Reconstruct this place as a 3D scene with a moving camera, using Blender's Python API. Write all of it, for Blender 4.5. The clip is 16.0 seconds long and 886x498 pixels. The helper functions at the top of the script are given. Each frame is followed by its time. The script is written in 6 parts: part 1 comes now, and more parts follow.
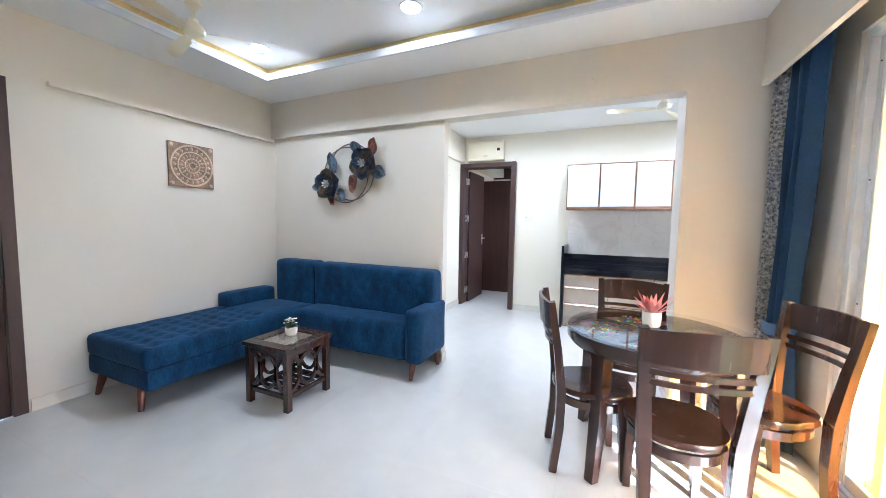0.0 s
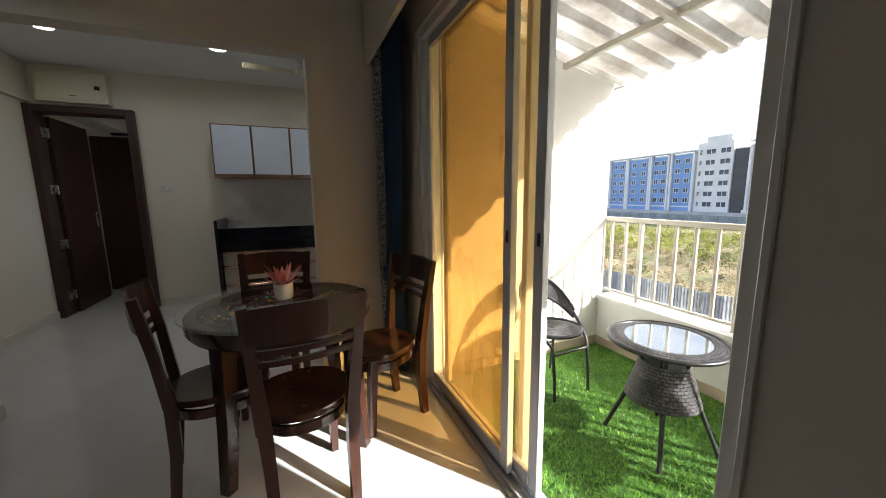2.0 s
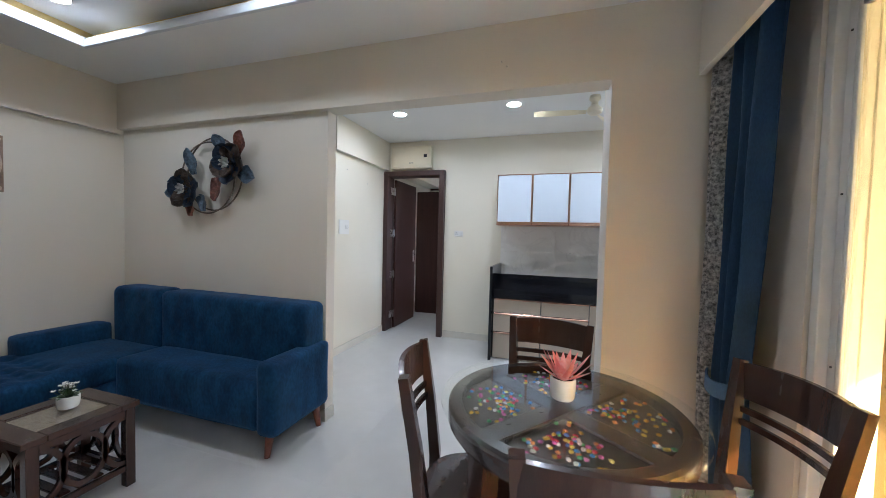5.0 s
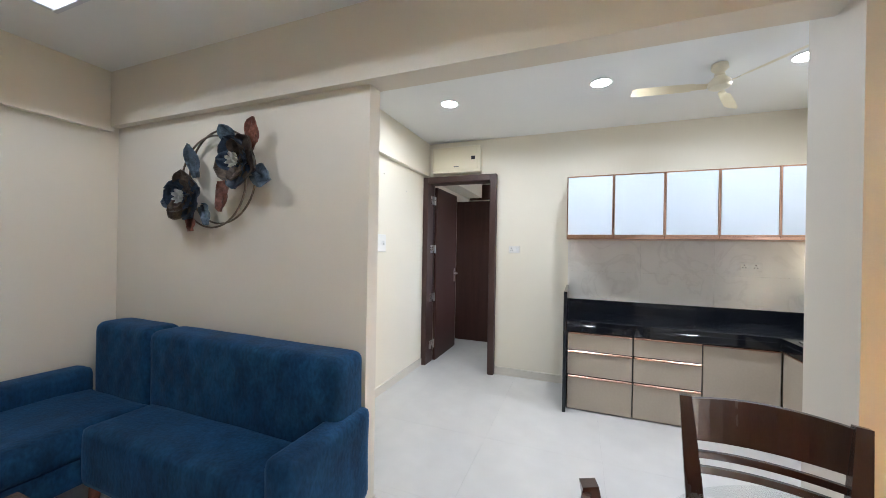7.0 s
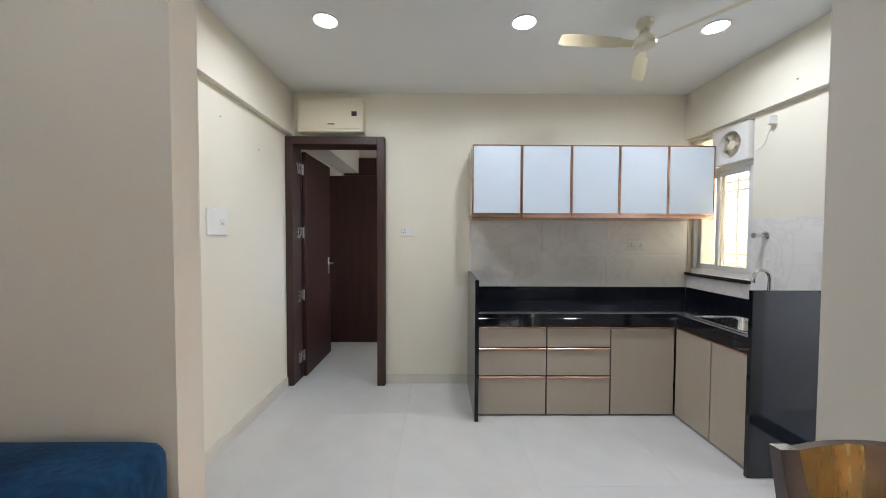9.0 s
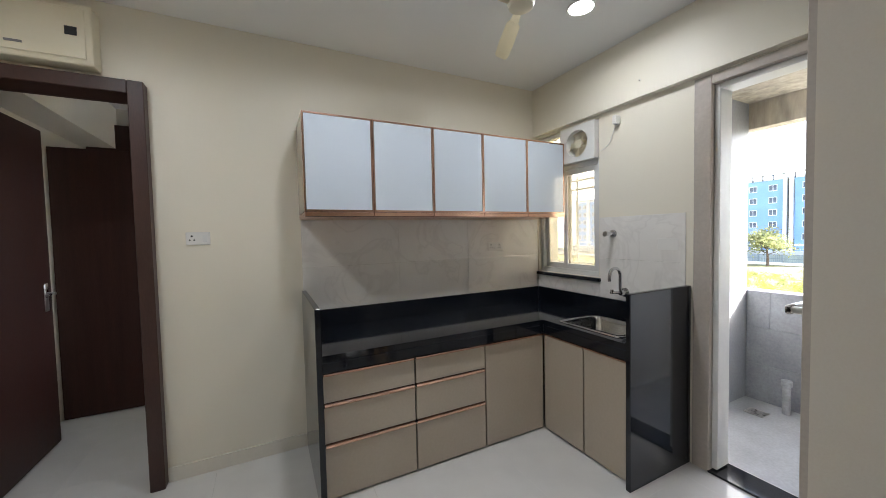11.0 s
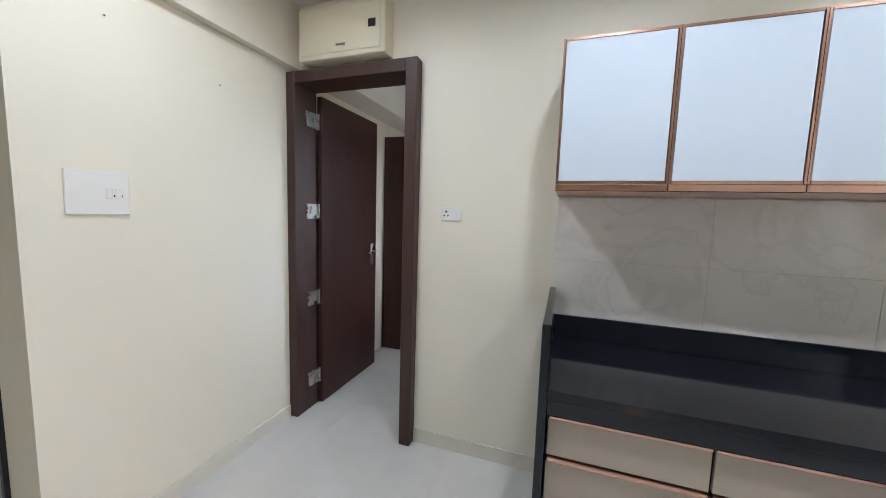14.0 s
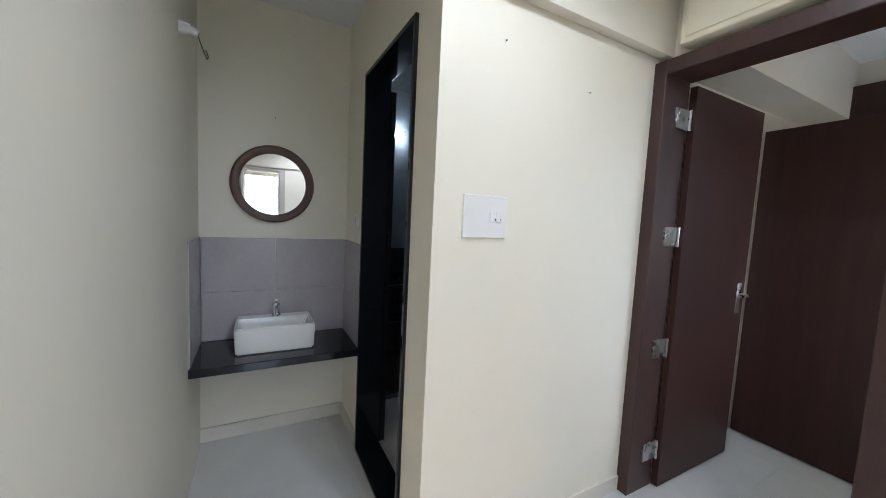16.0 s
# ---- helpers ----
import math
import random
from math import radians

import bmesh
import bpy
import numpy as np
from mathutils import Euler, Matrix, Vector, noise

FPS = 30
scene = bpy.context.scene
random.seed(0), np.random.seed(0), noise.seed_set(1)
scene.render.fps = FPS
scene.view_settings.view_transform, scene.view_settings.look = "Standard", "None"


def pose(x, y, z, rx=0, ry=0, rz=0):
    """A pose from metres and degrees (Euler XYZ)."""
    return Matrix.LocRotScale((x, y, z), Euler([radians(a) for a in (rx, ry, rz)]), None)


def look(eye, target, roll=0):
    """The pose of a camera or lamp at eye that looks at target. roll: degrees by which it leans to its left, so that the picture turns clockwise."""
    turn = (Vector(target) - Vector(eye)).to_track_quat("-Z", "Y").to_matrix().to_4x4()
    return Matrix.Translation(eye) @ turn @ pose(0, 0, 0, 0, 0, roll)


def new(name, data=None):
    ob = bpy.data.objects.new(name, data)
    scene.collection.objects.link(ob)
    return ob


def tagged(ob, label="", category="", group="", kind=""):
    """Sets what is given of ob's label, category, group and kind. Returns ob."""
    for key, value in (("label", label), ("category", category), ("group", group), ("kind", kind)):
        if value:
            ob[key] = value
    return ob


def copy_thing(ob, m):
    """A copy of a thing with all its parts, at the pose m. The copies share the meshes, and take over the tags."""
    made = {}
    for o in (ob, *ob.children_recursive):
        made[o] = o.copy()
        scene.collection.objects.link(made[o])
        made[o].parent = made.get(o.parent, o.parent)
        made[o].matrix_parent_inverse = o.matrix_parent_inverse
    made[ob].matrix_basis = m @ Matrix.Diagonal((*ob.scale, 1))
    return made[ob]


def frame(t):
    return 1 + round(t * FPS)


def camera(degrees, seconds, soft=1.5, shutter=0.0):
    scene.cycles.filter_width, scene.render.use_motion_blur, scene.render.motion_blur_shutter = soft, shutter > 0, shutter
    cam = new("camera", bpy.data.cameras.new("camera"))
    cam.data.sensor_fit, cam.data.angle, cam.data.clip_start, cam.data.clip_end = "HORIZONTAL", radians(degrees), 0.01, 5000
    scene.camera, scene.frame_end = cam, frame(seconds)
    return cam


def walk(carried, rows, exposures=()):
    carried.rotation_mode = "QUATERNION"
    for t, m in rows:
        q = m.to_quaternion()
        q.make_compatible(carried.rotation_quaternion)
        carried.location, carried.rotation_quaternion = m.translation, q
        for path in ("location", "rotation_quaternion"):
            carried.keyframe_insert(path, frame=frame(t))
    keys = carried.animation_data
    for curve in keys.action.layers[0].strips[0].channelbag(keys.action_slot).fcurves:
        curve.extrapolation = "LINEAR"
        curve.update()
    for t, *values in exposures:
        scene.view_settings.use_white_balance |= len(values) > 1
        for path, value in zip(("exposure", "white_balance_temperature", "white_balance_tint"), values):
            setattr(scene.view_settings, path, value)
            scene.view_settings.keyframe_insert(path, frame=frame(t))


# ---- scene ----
cam = camera(103.1, 16.0, soft=0.35, shutter=0.0)
PATH = [
    (0, (0.15, -0.009, 1.31), (-0.661, 1.814, 1.166), 0.9),
    (0.5, (0.207, -0.032, 1.305), (-0.391, 1.861, 1.061), -0.8),
    (1, (0.264, -0.02, 1.293), (0.256, 1.961, 1.021), -1.6),
    (1.5, (0.388, 0.091, 1.286), (0.947, 1.995, 1.031), -1.5),
    (2, (0.506, 0.239, 1.284), (1.277, 2.06, 0.985), -0.7),
    (2.5, (0.526, 0.387, 1.274), (1.503, 2.102, 0.948), -0.2),
    (3, (0.544, 0.547, 1.302), (1.786, 2.08, 0.973), -1.0),
    (3.5, (0.574, 0.622, 1.31), (1.561, 2.325, 0.955), -0.7),
    (4, (0.607, 0.643, 1.32), (0.872, 2.613, 1.102), 2.9),
    (4.5, (0.529, 0.697, 1.348), (0.216, 2.667, 1.193), 1.1),
    (5, (0.382, 0.806, 1.373), (-0.219, 2.712, 1.3), 1.4),
    (5.2, (0.309, 0.857, 1.393), (-0.371, 2.737, 1.34), 0.7),
    (7.3, (-0.218, 1.52, 1.411), (-0.938, 3.386, 1.411), 1.0),
    (7.5, (-0.249, 1.583, 1.427), (-0.933, 3.462, 1.4), 1.3),
    (8, (-0.351, 1.806, 1.398), (-0.843, 3.744, 1.374), 1.3),
    (8.5, (-0.407, 1.978, 1.38), (-0.739, 3.949, 1.318), 0.6),
    (9, (-0.541, 2.124, 1.357), (-0.525, 4.123, 1.293), 0.2),
    (9.5, (-0.618, 2.238, 1.374), (-0.345, 4.218, 1.312), 0.5),
    (10, (-0.601, 2.462, 1.362), (-0.142, 4.406, 1.264), -0.1),
    (10.2, (-0.572, 2.556, 1.366), (-0.016, 4.476, 1.287), -0.7),
    (12.3, (-0.338, 3.17, 1.445), (0.792, 4.815, 1.311), 0.3),
    (12.5, (-0.304, 3.202, 1.428), (0.717, 4.913, 1.253), 0.2),
    (13, (-0.251, 3.308, 1.412), (0.413, 5.181, 1.188), -0.5),
    (13.5, (-0.232, 3.384, 1.374), (-0.129, 5.373, 1.189), 0.4),
    (14, (-0.238, 3.463, 1.414), (-0.878, 5.347, 1.212), 1.8),
    (14.5, (-0.288, 3.446, 1.409), (-1.465, 5.048, 1.191), 2.4),
    (15, (-0.412, 3.468, 1.445), (-1.876, 4.817, 1.251), 3.0),
    (15.5, (-0.613, 3.497, 1.439), (-2.246, 4.645, 1.323), 2.6),
    (16, (-0.798, 3.539, 1.43), (-2.554, 4.483, 1.266), 2.8),
]
EXPOSURES = [
    (0.0, 4.52, 5100, 10), (0.5, 3.85, 5150, 10), (0.9, 2.85, 5350, 10), (1.2, 2.00, 5700, 10), (1.7, 1.32, 5950, 10), (2.2, 1.40, 6100, 10), (2.8, 1.18, 6100, 10), (3.6, 0.85, 6000, 10), (4.0, 1.18, 5800, 10), (4.5, 2.90, 5500, 10), (5.0, 3.40, 5300, 10), (5.2, 3.50, 5300, 10),
    (7.3, 3.85, 5650, 10), (9.0, 3.37, 5750, 10), (10.2, 3.37, 5850, 10), (12.3, 2.00, 6100, 10), (12.8, 2.38, 6050, 10), (13.4, 3.15, 5750, 10), (14.0, 3.47, 5600, 10), (14.5, 3.58, 6000, 10), (15.0, 3.65, 6200, 10), (15.5, 3.62, 5600, 10), (16.0, 3.58, 5450, 10),
]
walk(cam, [(t, look(eye, target, roll)) for t, eye, target, roll in PATH], exposures=EXPOSURES)

# ---- world, sun, exposure ----
world = bpy.data.worlds.new("world")
scene.world = world
world.use_nodes = True
wn = world.node_tree
sky = wn.nodes.new("ShaderNodeTexSky")
sky.sky_type, sky.sun_disc = "NISHITA", False
SUN_WAY = Vector((-1.0, 1.3, -0.80)).normalized()
sky.sun_elevation = math.asin(-SUN_WAY.z)
sky.sun_rotation = math.atan2(-SUN_WAY.x, -SUN_WAY.y)
sky.air_density, sky.dust_density, sky.ozone_density = 0.75, 7.0, 0.5
# bright haze that thickens all round towards the horizon
geo, sep, thin, haze = wn.nodes.new("ShaderNodeTexCoord"), wn.nodes.new("ShaderNodeSeparateXYZ"), wn.nodes.new("ShaderNodeMapRange"), wn.nodes.new("ShaderNodeMix")
wn.links.new(geo.outputs["Generated"], sep.inputs[0])
wn.links.new(sep.outputs["Z"], thin.inputs[0])
thin.interpolation_type = "SMOOTHSTEP"
thin.inputs["From Min"].default_value, thin.inputs["From Max"].default_value = 0.0, 0.75
thin.inputs["To Min"].default_value, thin.inputs["To Max"].default_value = 0.9, 0.0
haze.data_type = "RGBA"
haze.inputs[7].default_value = (5.0, 5.2, 5.4, 1)
wn.links.new(thin.outputs[0], haze.inputs[0])
wn.links.new(sky.outputs[0], haze.inputs[6])
wn.links.new(haze.outputs[2], wn.nodes["Background"].inputs[0])
wn.nodes["Background"].inputs[1].default_value = 0.15
sun_data = bpy.data.lights.new("sun", "SUN")
sun_data.energy, sun_data.angle, sun_data.color = 5.0, radians(0.5), (1.0, 0.95, 0.88)
sun_lamp = new("sun", sun_data)
sun_lamp.matrix_world = look((0, 0, 30), Vector((0, 0, 30)) + SUN_WAY)
LIVING_WATTS, KITCHEN_WATTS = 0.3, 0.75

# ---- materials ----
MATS = {}


def mat(name, color, rough=0.6, metal=0.0, vary=0.06, scale=3.0, fine=60.0, bump=0.05, spec=0.5, tint=None, each=0.0, coat=0.0, stretch=None, sheen=0.0):
    """Principled surface with cloudy variation, fine grain and relief. vary: strength of the clouds; each: shift between like pieces."""
    if name in MATS:
        return MATS[name]
    m = bpy.data.materials.new(name)
    m.use_nodes = True
    MATS[name] = m
    nt = m.node_tree
    n, l = nt.nodes, nt.links
    b = n["Principled BSDF"]
    b.inputs["Roughness"].default_value = rough
    b.inputs["Metallic"].default_value = metal
    b.inputs["Specular IOR Level"].default_value = spec
    b.inputs["Coat Weight"].default_value = coat
    b.inputs["Coat Roughness"].default_value = 0.08
    if sheen:
        b.inputs["Sheen Weight"].default_value = sheen
        b.inputs["Sheen Roughness"].default_value = 0.4
        b.inputs["Sheen Tint"].default_value = (*[min(1, c * 3 + 0.1) for c in color], 1)
    co = n.new("ShaderNodeTexCoord")
    src = co.outputs["Object"]
    if stretch:
        mp = n.new("ShaderNodeMapping")
        mp.inputs["Scale"].default_value = stretch
        l.new(src, mp.inputs[0])
        src = mp.outputs[0]
    big, small = n.new("ShaderNodeTexNoise"), n.new("ShaderNodeTexNoise")
    big.inputs["Scale"].default_value, big.inputs["Detail"].default_value = scale, 5
    small.inputs["Scale"].default_value, small.inputs["Detail"].default_value = fine, 4
    for t in (big, small):
        l.new(src, t.inputs["Vector"])
    ramp = n.new("ShaderNodeValToRGB")
    dark = tint if tint else tuple(c * (1 - 2.2 * vary) for c in color)
    ramp.color_ramp.elements[0].position, ramp.color_ramp.elements[0].color = 0.32, (*dark, 1)
    ramp.color_ramp.elements[1].position, ramp.color_ramp.elements[1].color = 0.68, (*[min(1, c * (1 + vary)) for c in color], 1)
    l.new(big.outputs[0], ramp.inputs[0])
    mix = n.new("ShaderNodeMix")
    mix.data_type, mix.blend_type = "RGBA", "OVERLAY"
    mix.inputs[0].default_value = min(1.0, vary * 3)
    l.new(ramp.outputs[0], mix.inputs[6])
    l.new(small.outputs[0], mix.inputs[7])
    out = mix.outputs[2]
    if each:
        info = n.new("ShaderNodeObjectInfo")
        hsv = n.new("ShaderNodeHueSaturation")
        rng = n.new("ShaderNodeMapRange")
        rng.inputs["To Min"].default_value, rng.inputs["To Max"].default_value = 1 - each, 1 + each
        l.new(info.outputs["Random"], rng.inputs[0])
        l.new(rng.outputs[0], hsv.inputs["Value"])
        l.new(out, hsv.inputs["Color"])
        out = hsv.outputs[0]
    l.new(out, b.inputs["Base Color"])
    rr = n.new("ShaderNodeMapRange")
    rr.inputs["To Min"].default_value, rr.inputs["To Max"].default_value = rough * 0.85, min(1, rough * 1.15)
    l.new(big.outputs[0], rr.inputs[0])
    l.new(rr.outputs[0], b.inputs["Roughness"])
    if bump:
        bp = n.new("ShaderNodeBump")
        bp.inputs["Strength"].default_value, bp.inputs["Distance"].default_value = bump, 0.01
        l.new(small.outputs[0], bp.inputs["Height"])
        l.new(bp.outputs[0], b.inputs["Normal"])
    return m


def glass(name, color, rough=0.0, gloss=1.0):
    """Thin pane: tinted, clear to light, with a Fresnel sheen."""
    m = bpy.data.materials.new(name)
    m.use_nodes = True
    n, l = m.node_tree.nodes, m.node_tree.links
    n.remove(n["Principled BSDF"])
    tr, gl, mx, fr = n.new("ShaderNodeBsdfTransparent"), n.new("ShaderNodeBsdfGlossy"), n.new("ShaderNodeMixShader"), n.new("ShaderNodeLayerWeight")
    tr.inputs[0].default_value = (*[c ** 0.5 for c in color], 1)
    gl.inputs["Roughness"].default_value = rough
    gl.inputs[0].default_value = (gloss, gloss, gloss, 1)
    fr.inputs[0].default_value = 0.5
    pw, ad = n.new("ShaderNodeMath"), n.new("ShaderNodeMath")
    pw.operation, ad.operation = "POWER", "MULTIPLY_ADD"
    pw.inputs[1].default_value, ad.inputs[1].default_value, ad.inputs[2].default_value = 4.0, 0.55, 0.035
    l.new(fr.outputs["Facing"], pw.inputs[0])
    l.new(pw.outputs[0], ad.inputs[0])
    l.new(ad.outputs[0], mx.inputs[0])
    l.new(tr.outputs[0], mx.inputs[1])
    l.new(gl.outputs[0], mx.inputs[2])
    l.new(mx.outputs[0], n["Material Output"].inputs[0])
    return m


def glow(name, color, strength):
    m = bpy.data.materials.new(name)
    m.use_nodes = True
    b = m.node_tree.nodes["Principled BSDF"]
    b.inputs["Base Color"].default_value = (0.9, 0.9, 0.9, 1)
    b.inputs["Emission Color"].default_value = (*color, 1)
    b.inputs["Emission Strength"].default_value = strength
    return m


def veined(name, base, vein, rough, scale):
    """Polished stone with thin wandering veins."""
    m = mat(name, base, rough, vary=0.03, scale=scale, bump=0.0)
    n, l = m.node_tree.nodes, m.node_tree.links
    b = n["Principled BSDF"]
    old = b.inputs["Base Color"].links[0].from_socket
    co, ns = n.new("ShaderNodeTexCoord"), n.new("ShaderNodeTexNoise")
    ns.inputs["Scale"].default_value, ns.inputs["Detail"].default_value, ns.inputs["Distortion"].default_value = scale, 7, 1.2
    l.new(co.outputs["Object"], ns.inputs["Vector"])
    r = n.new("ShaderNodeValToRGB")
    e = r.color_ramp.elements
    e[0].position, e[0].color = 0.47, (0, 0, 0, 1)
    e[1].position, e[1].color = 0.53, (0, 0, 0, 1)
    mid = e.new(0.5)
    mid.color = (1, 1, 1, 1)
    l.new(ns.outputs[0], r.inputs[0])
    k = n.new("ShaderNodeMath")
    k.operation = "MULTIPLY"
    k.inputs[1].default_value = 0.22
    l.new(r.outputs[0], k.inputs[0])
    mx = n.new("ShaderNodeMix")
    mx.data_type = "RGBA"
    l.new(k.outputs[0], mx.inputs[0])
    l.new(old, mx.inputs[6])
    mx.inputs[7].default_value = (*vein, 1)
    l.new(mx.outputs[2], b.inputs["Base Color"])
    return m


WALL = mat("cream wall paint", (0.70, 0.650, 0.568), 0.55, vary=0.025, scale=0.7, fine=180, bump=0.06)
KWALL = mat("pale yellow wall paint", (0.82, 0.775, 0.660), 0.45, vary=0.02, scale=0.7, fine=180, bump=0.05)
CEIL = mat("white ceiling paint", (0.84, 0.85, 0.85), 0.7, vary=0.015, scale=0.6, fine=150, bump=0.04)
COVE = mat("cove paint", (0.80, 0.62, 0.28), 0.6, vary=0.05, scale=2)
TILE = mat("vitrified floor tile", (0.67, 0.662, 0.645), 0.055, vary=0.02, scale=5, fine=220, bump=0.0, each=0.004, spec=0.45)
GROUT = mat("floor grout", (0.72, 0.71, 0.69), 0.12)
SKIRT = mat("skirting tile", (0.74, 0.70, 0.62), 0.2, vary=0.03, bump=0.01)
DOORWOOD = mat("dark brown laminate", (0.046, 0.019, 0.015), 0.42, vary=0.10, scale=2.5, fine=40, bump=0.03, stretch=(9, 9, 0.5), spec=0.3)
FRAMEWOOD = mat("dark brown door frame", (0.054, 0.025, 0.020), 0.42, vary=0.10, scale=3, fine=40, bump=0.04, stretch=(5, 5, 0.7))
ALU = mat("white powder coated aluminium", (0.72, 0.72, 0.70), 0.35, vary=0.03, bump=0.02)
GREYALU = mat("grey aluminium", (0.50, 0.51, 0.54), 0.35, metal=0.2, vary=0.04, bump=0.02)
EXTWALL = mat("white exterior paint", (0.80, 0.79, 0.76), 0.8, vary=0.05, scale=1.2, fine=90, bump=0.12)
GRANITE = mat("black granite", (0.009, 0.011, 0.016), 0.08, vary=0.10, scale=30, fine=400, bump=0.0, spec=0.5)


def speckle(m, color, scale, low, high):
    """Small pale crystals strewn through a dark stone."""
    n, l = m.node_tree.nodes, m.node_tree.links
    b = n["Principled BSDF"]
    old = b.inputs["Base Color"].links[0].from_socket
    co, ns, mr, mx = n.new("ShaderNodeTexCoord"), n.new("ShaderNodeTexNoise"), n.new("ShaderNodeMapRange"), n.new("ShaderNodeMix")
    ns.inputs["Scale"].default_value, ns.inputs["Detail"].default_value = scale, 3
    mr.inputs["From Min"].default_value, mr.inputs["From Max"].default_value = low, high
    mx.data_type = "RGBA"
    l.new(co.outputs["Object"], ns.inputs["Vector"])
    l.new(ns.outputs[0], mr.inputs[0])
    l.new(mr.outputs[0], mx.inputs[0])
    l.new(old, mx.inputs[6])
    mx.inputs[7].default_value = (*color, 1)
    l.new(mx.outputs[2], b.inputs["Base Color"])


speckle(GRANITE, (0.028, 0.034, 0.050), 220, 0.66, 0.80)
MARBLE = veined("marble backsplash tile", (0.87, 0.85, 0.815), (0.56, 0.53, 0.50), 0.12, 2.4)
AMBER = glass("amber tinted glass", (0.74, 0.54, 0.26))


def dusty(m, color, share):
    """A film of dust on a pane: part of the light scatters through it."""
    n, l = m.node_tree.nodes, m.node_tree.links
    out = n["Material Output"]
    old = out.inputs[0].links[0].from_socket
    t, mx, ns, mr, co = n.new("ShaderNodeBsdfTranslucent"), n.new("ShaderNodeMixShader"), n.new("ShaderNodeTexNoise"), n.new("ShaderNodeMapRange"), n.new("ShaderNodeTexCoord")
    t.inputs[0].default_value = (*color, 1)
    ns.inputs["Scale"].default_value, ns.inputs["Detail"].default_value = 2.5, 6
    mr.inputs["To Min"].default_value, mr.inputs["To Max"].default_value = share * 0.8, share * 1.2
    l.new(co.outputs["Object"], ns.inputs["Vector"])
    l.new(ns.outputs[0], mr.inputs[0])
    l.new(mr.outputs[0], mx.inputs[0])
    l.new(old, mx.inputs[1])
    l.new(t.outputs[0], mx.inputs[2])
    l.new(mx.outputs[0], out.inputs[0])


dusty(AMBER, (0.74, 0.56, 0.28), 0.10)
CLEAR = glass("clear glass", (0.93, 0.95, 0.95))
CHROME = mat("chrome", (0.75, 0.75, 0.76), 0.12, metal=1.0, vary=0.02, bump=0)
LIGHT = glow("lamp diffuser", (1.0, 0.97, 0.92), 6.0)


# ---- building helpers ----
def box(bm, x0, x1, y0, y1, z0, z1, bevel=0.0, seg=1):
    r = bmesh.ops.create_cube(bm, size=1.0)
    vs = r["verts"]
    bmesh.ops.scale(bm, vec=(x1 - x0, y1 - y0, z1 - z0), verts=vs)
    bmesh.ops.translate(bm, vec=((x0 + x1) / 2, (y0 + y1) / 2, (z0 + z1) / 2), verts=vs)
    if bevel:
        es = list({e for v in vs for e in v.link_edges})
        bmesh.ops.bevel(bm, geom=es, offset=bevel, segments=seg, affect="EDGES", profile=0.5)
    return bm


def cyl(bm, c0, c1, r0, r1=None, n=16):
    """A tapered rod from c0 to c1."""
    c0, c1 = Vector(c0), Vector(c1)
    r1 = r0 if r1 is None else r1
    d = c1 - c0
    m = Matrix.Translation((c0 + c1) / 2) @ d.to_track_quat("Z", "Y").to_matrix().to_4x4()
    bmesh.ops.create_cone(bm, cap_ends=True, segments=n, radius1=r0, radius2=r1, depth=d.length, matrix=m)
    return bm


def tube(bm, pts, r, n=8, closed=False):
    """A round rod along points."""
    pts = [Vector(p) for p in pts]
    k = len(pts)
    rings = []
    for i, p in enumerate(pts):
        a = pts[(i - 1) % k] if closed or i > 0 else p
        b = pts[(i + 1) % k] if closed or i < k - 1 else p
        q = (b - a).to_track_quat("Z", "Y")
        rad = r[i] if isinstance(r, (list, tuple)) else r
        rings.append([bm.verts.new(p + q @ Vector((math.cos(t) * rad, math.sin(t) * rad, 0))) for t in [2 * math.pi * j / n for j in range(n)]])
    for i in range(k if closed else k - 1):
        A, B = rings[i], rings[(i + 1) % k]
        best = min(range(n), key=lambda s: sum((A[j].co - B[(j + s) % n].co).length for j in range(n)))
        for j in range(n):
            bm.faces.new((A[j], A[(j + 1) % n], B[(j + 1 + best) % n], B[(j + best) % n]))
    if not closed:
        bm.faces.new(rings[0][::-1])
        bm.faces.new(rings[-1])
    return bm


def sweep(bm, path, half_w, half_h, up=(0, 0, 1)):
    """A rectangular bar along points; half sizes may be lists."""
    path = [Vector(p) for p in path]
    up = Vector(up)
    rings = []
    for i, p in enumerate(path):
        a, b = path[max(i - 1, 0)], path[min(i + 1, len(path) - 1)]
        d = (b - a).normalized()
        s = d.cross(up).normalized()
        u = s.cross(d).normalized()
        w = half_w[i] if isinstance(half_w, (list, tuple)) else half_w
        h = half_h[i] if isinstance(half_h, (list, tuple)) else half_h
        rings.append([bm.verts.new(p + s * w * sx + u * h * sy) for sx, sy in ((-1, -1), (1, -1), (1, 1), (-1, 1))])
    for A, B in zip(rings, rings[1:]):
        for j in range(4):
            bm.faces.new((A[j], A[(j + 1) % 4], B[(j + 1) % 4], B[j]))
    bm.faces.new(rings[0][::-1])
    bm.faces.new(rings[-1])
    return bm


def lathe(bm, profile, n=24, center=(0, 0, 0), caps=True):
    """A turned body from (radius, height) pairs."""
    c = Vector(center)
    rings = [[bm.verts.new(c + Vector((r * math.cos(2 * math.pi * j / n), r * math.sin(2 * math.pi * j / n), z))) for j in range(n)] for r, z in profile]
    for A, B in zip(rings, rings[1:]):
        for j in range(n):
            bm.faces.new((A[j], A[(j + 1) % n], B[(j + 1) % n], B[j]))
    if caps:
        bm.faces.new(rings[0][::-1])
        bm.faces.new(rings[-1])
    return bm


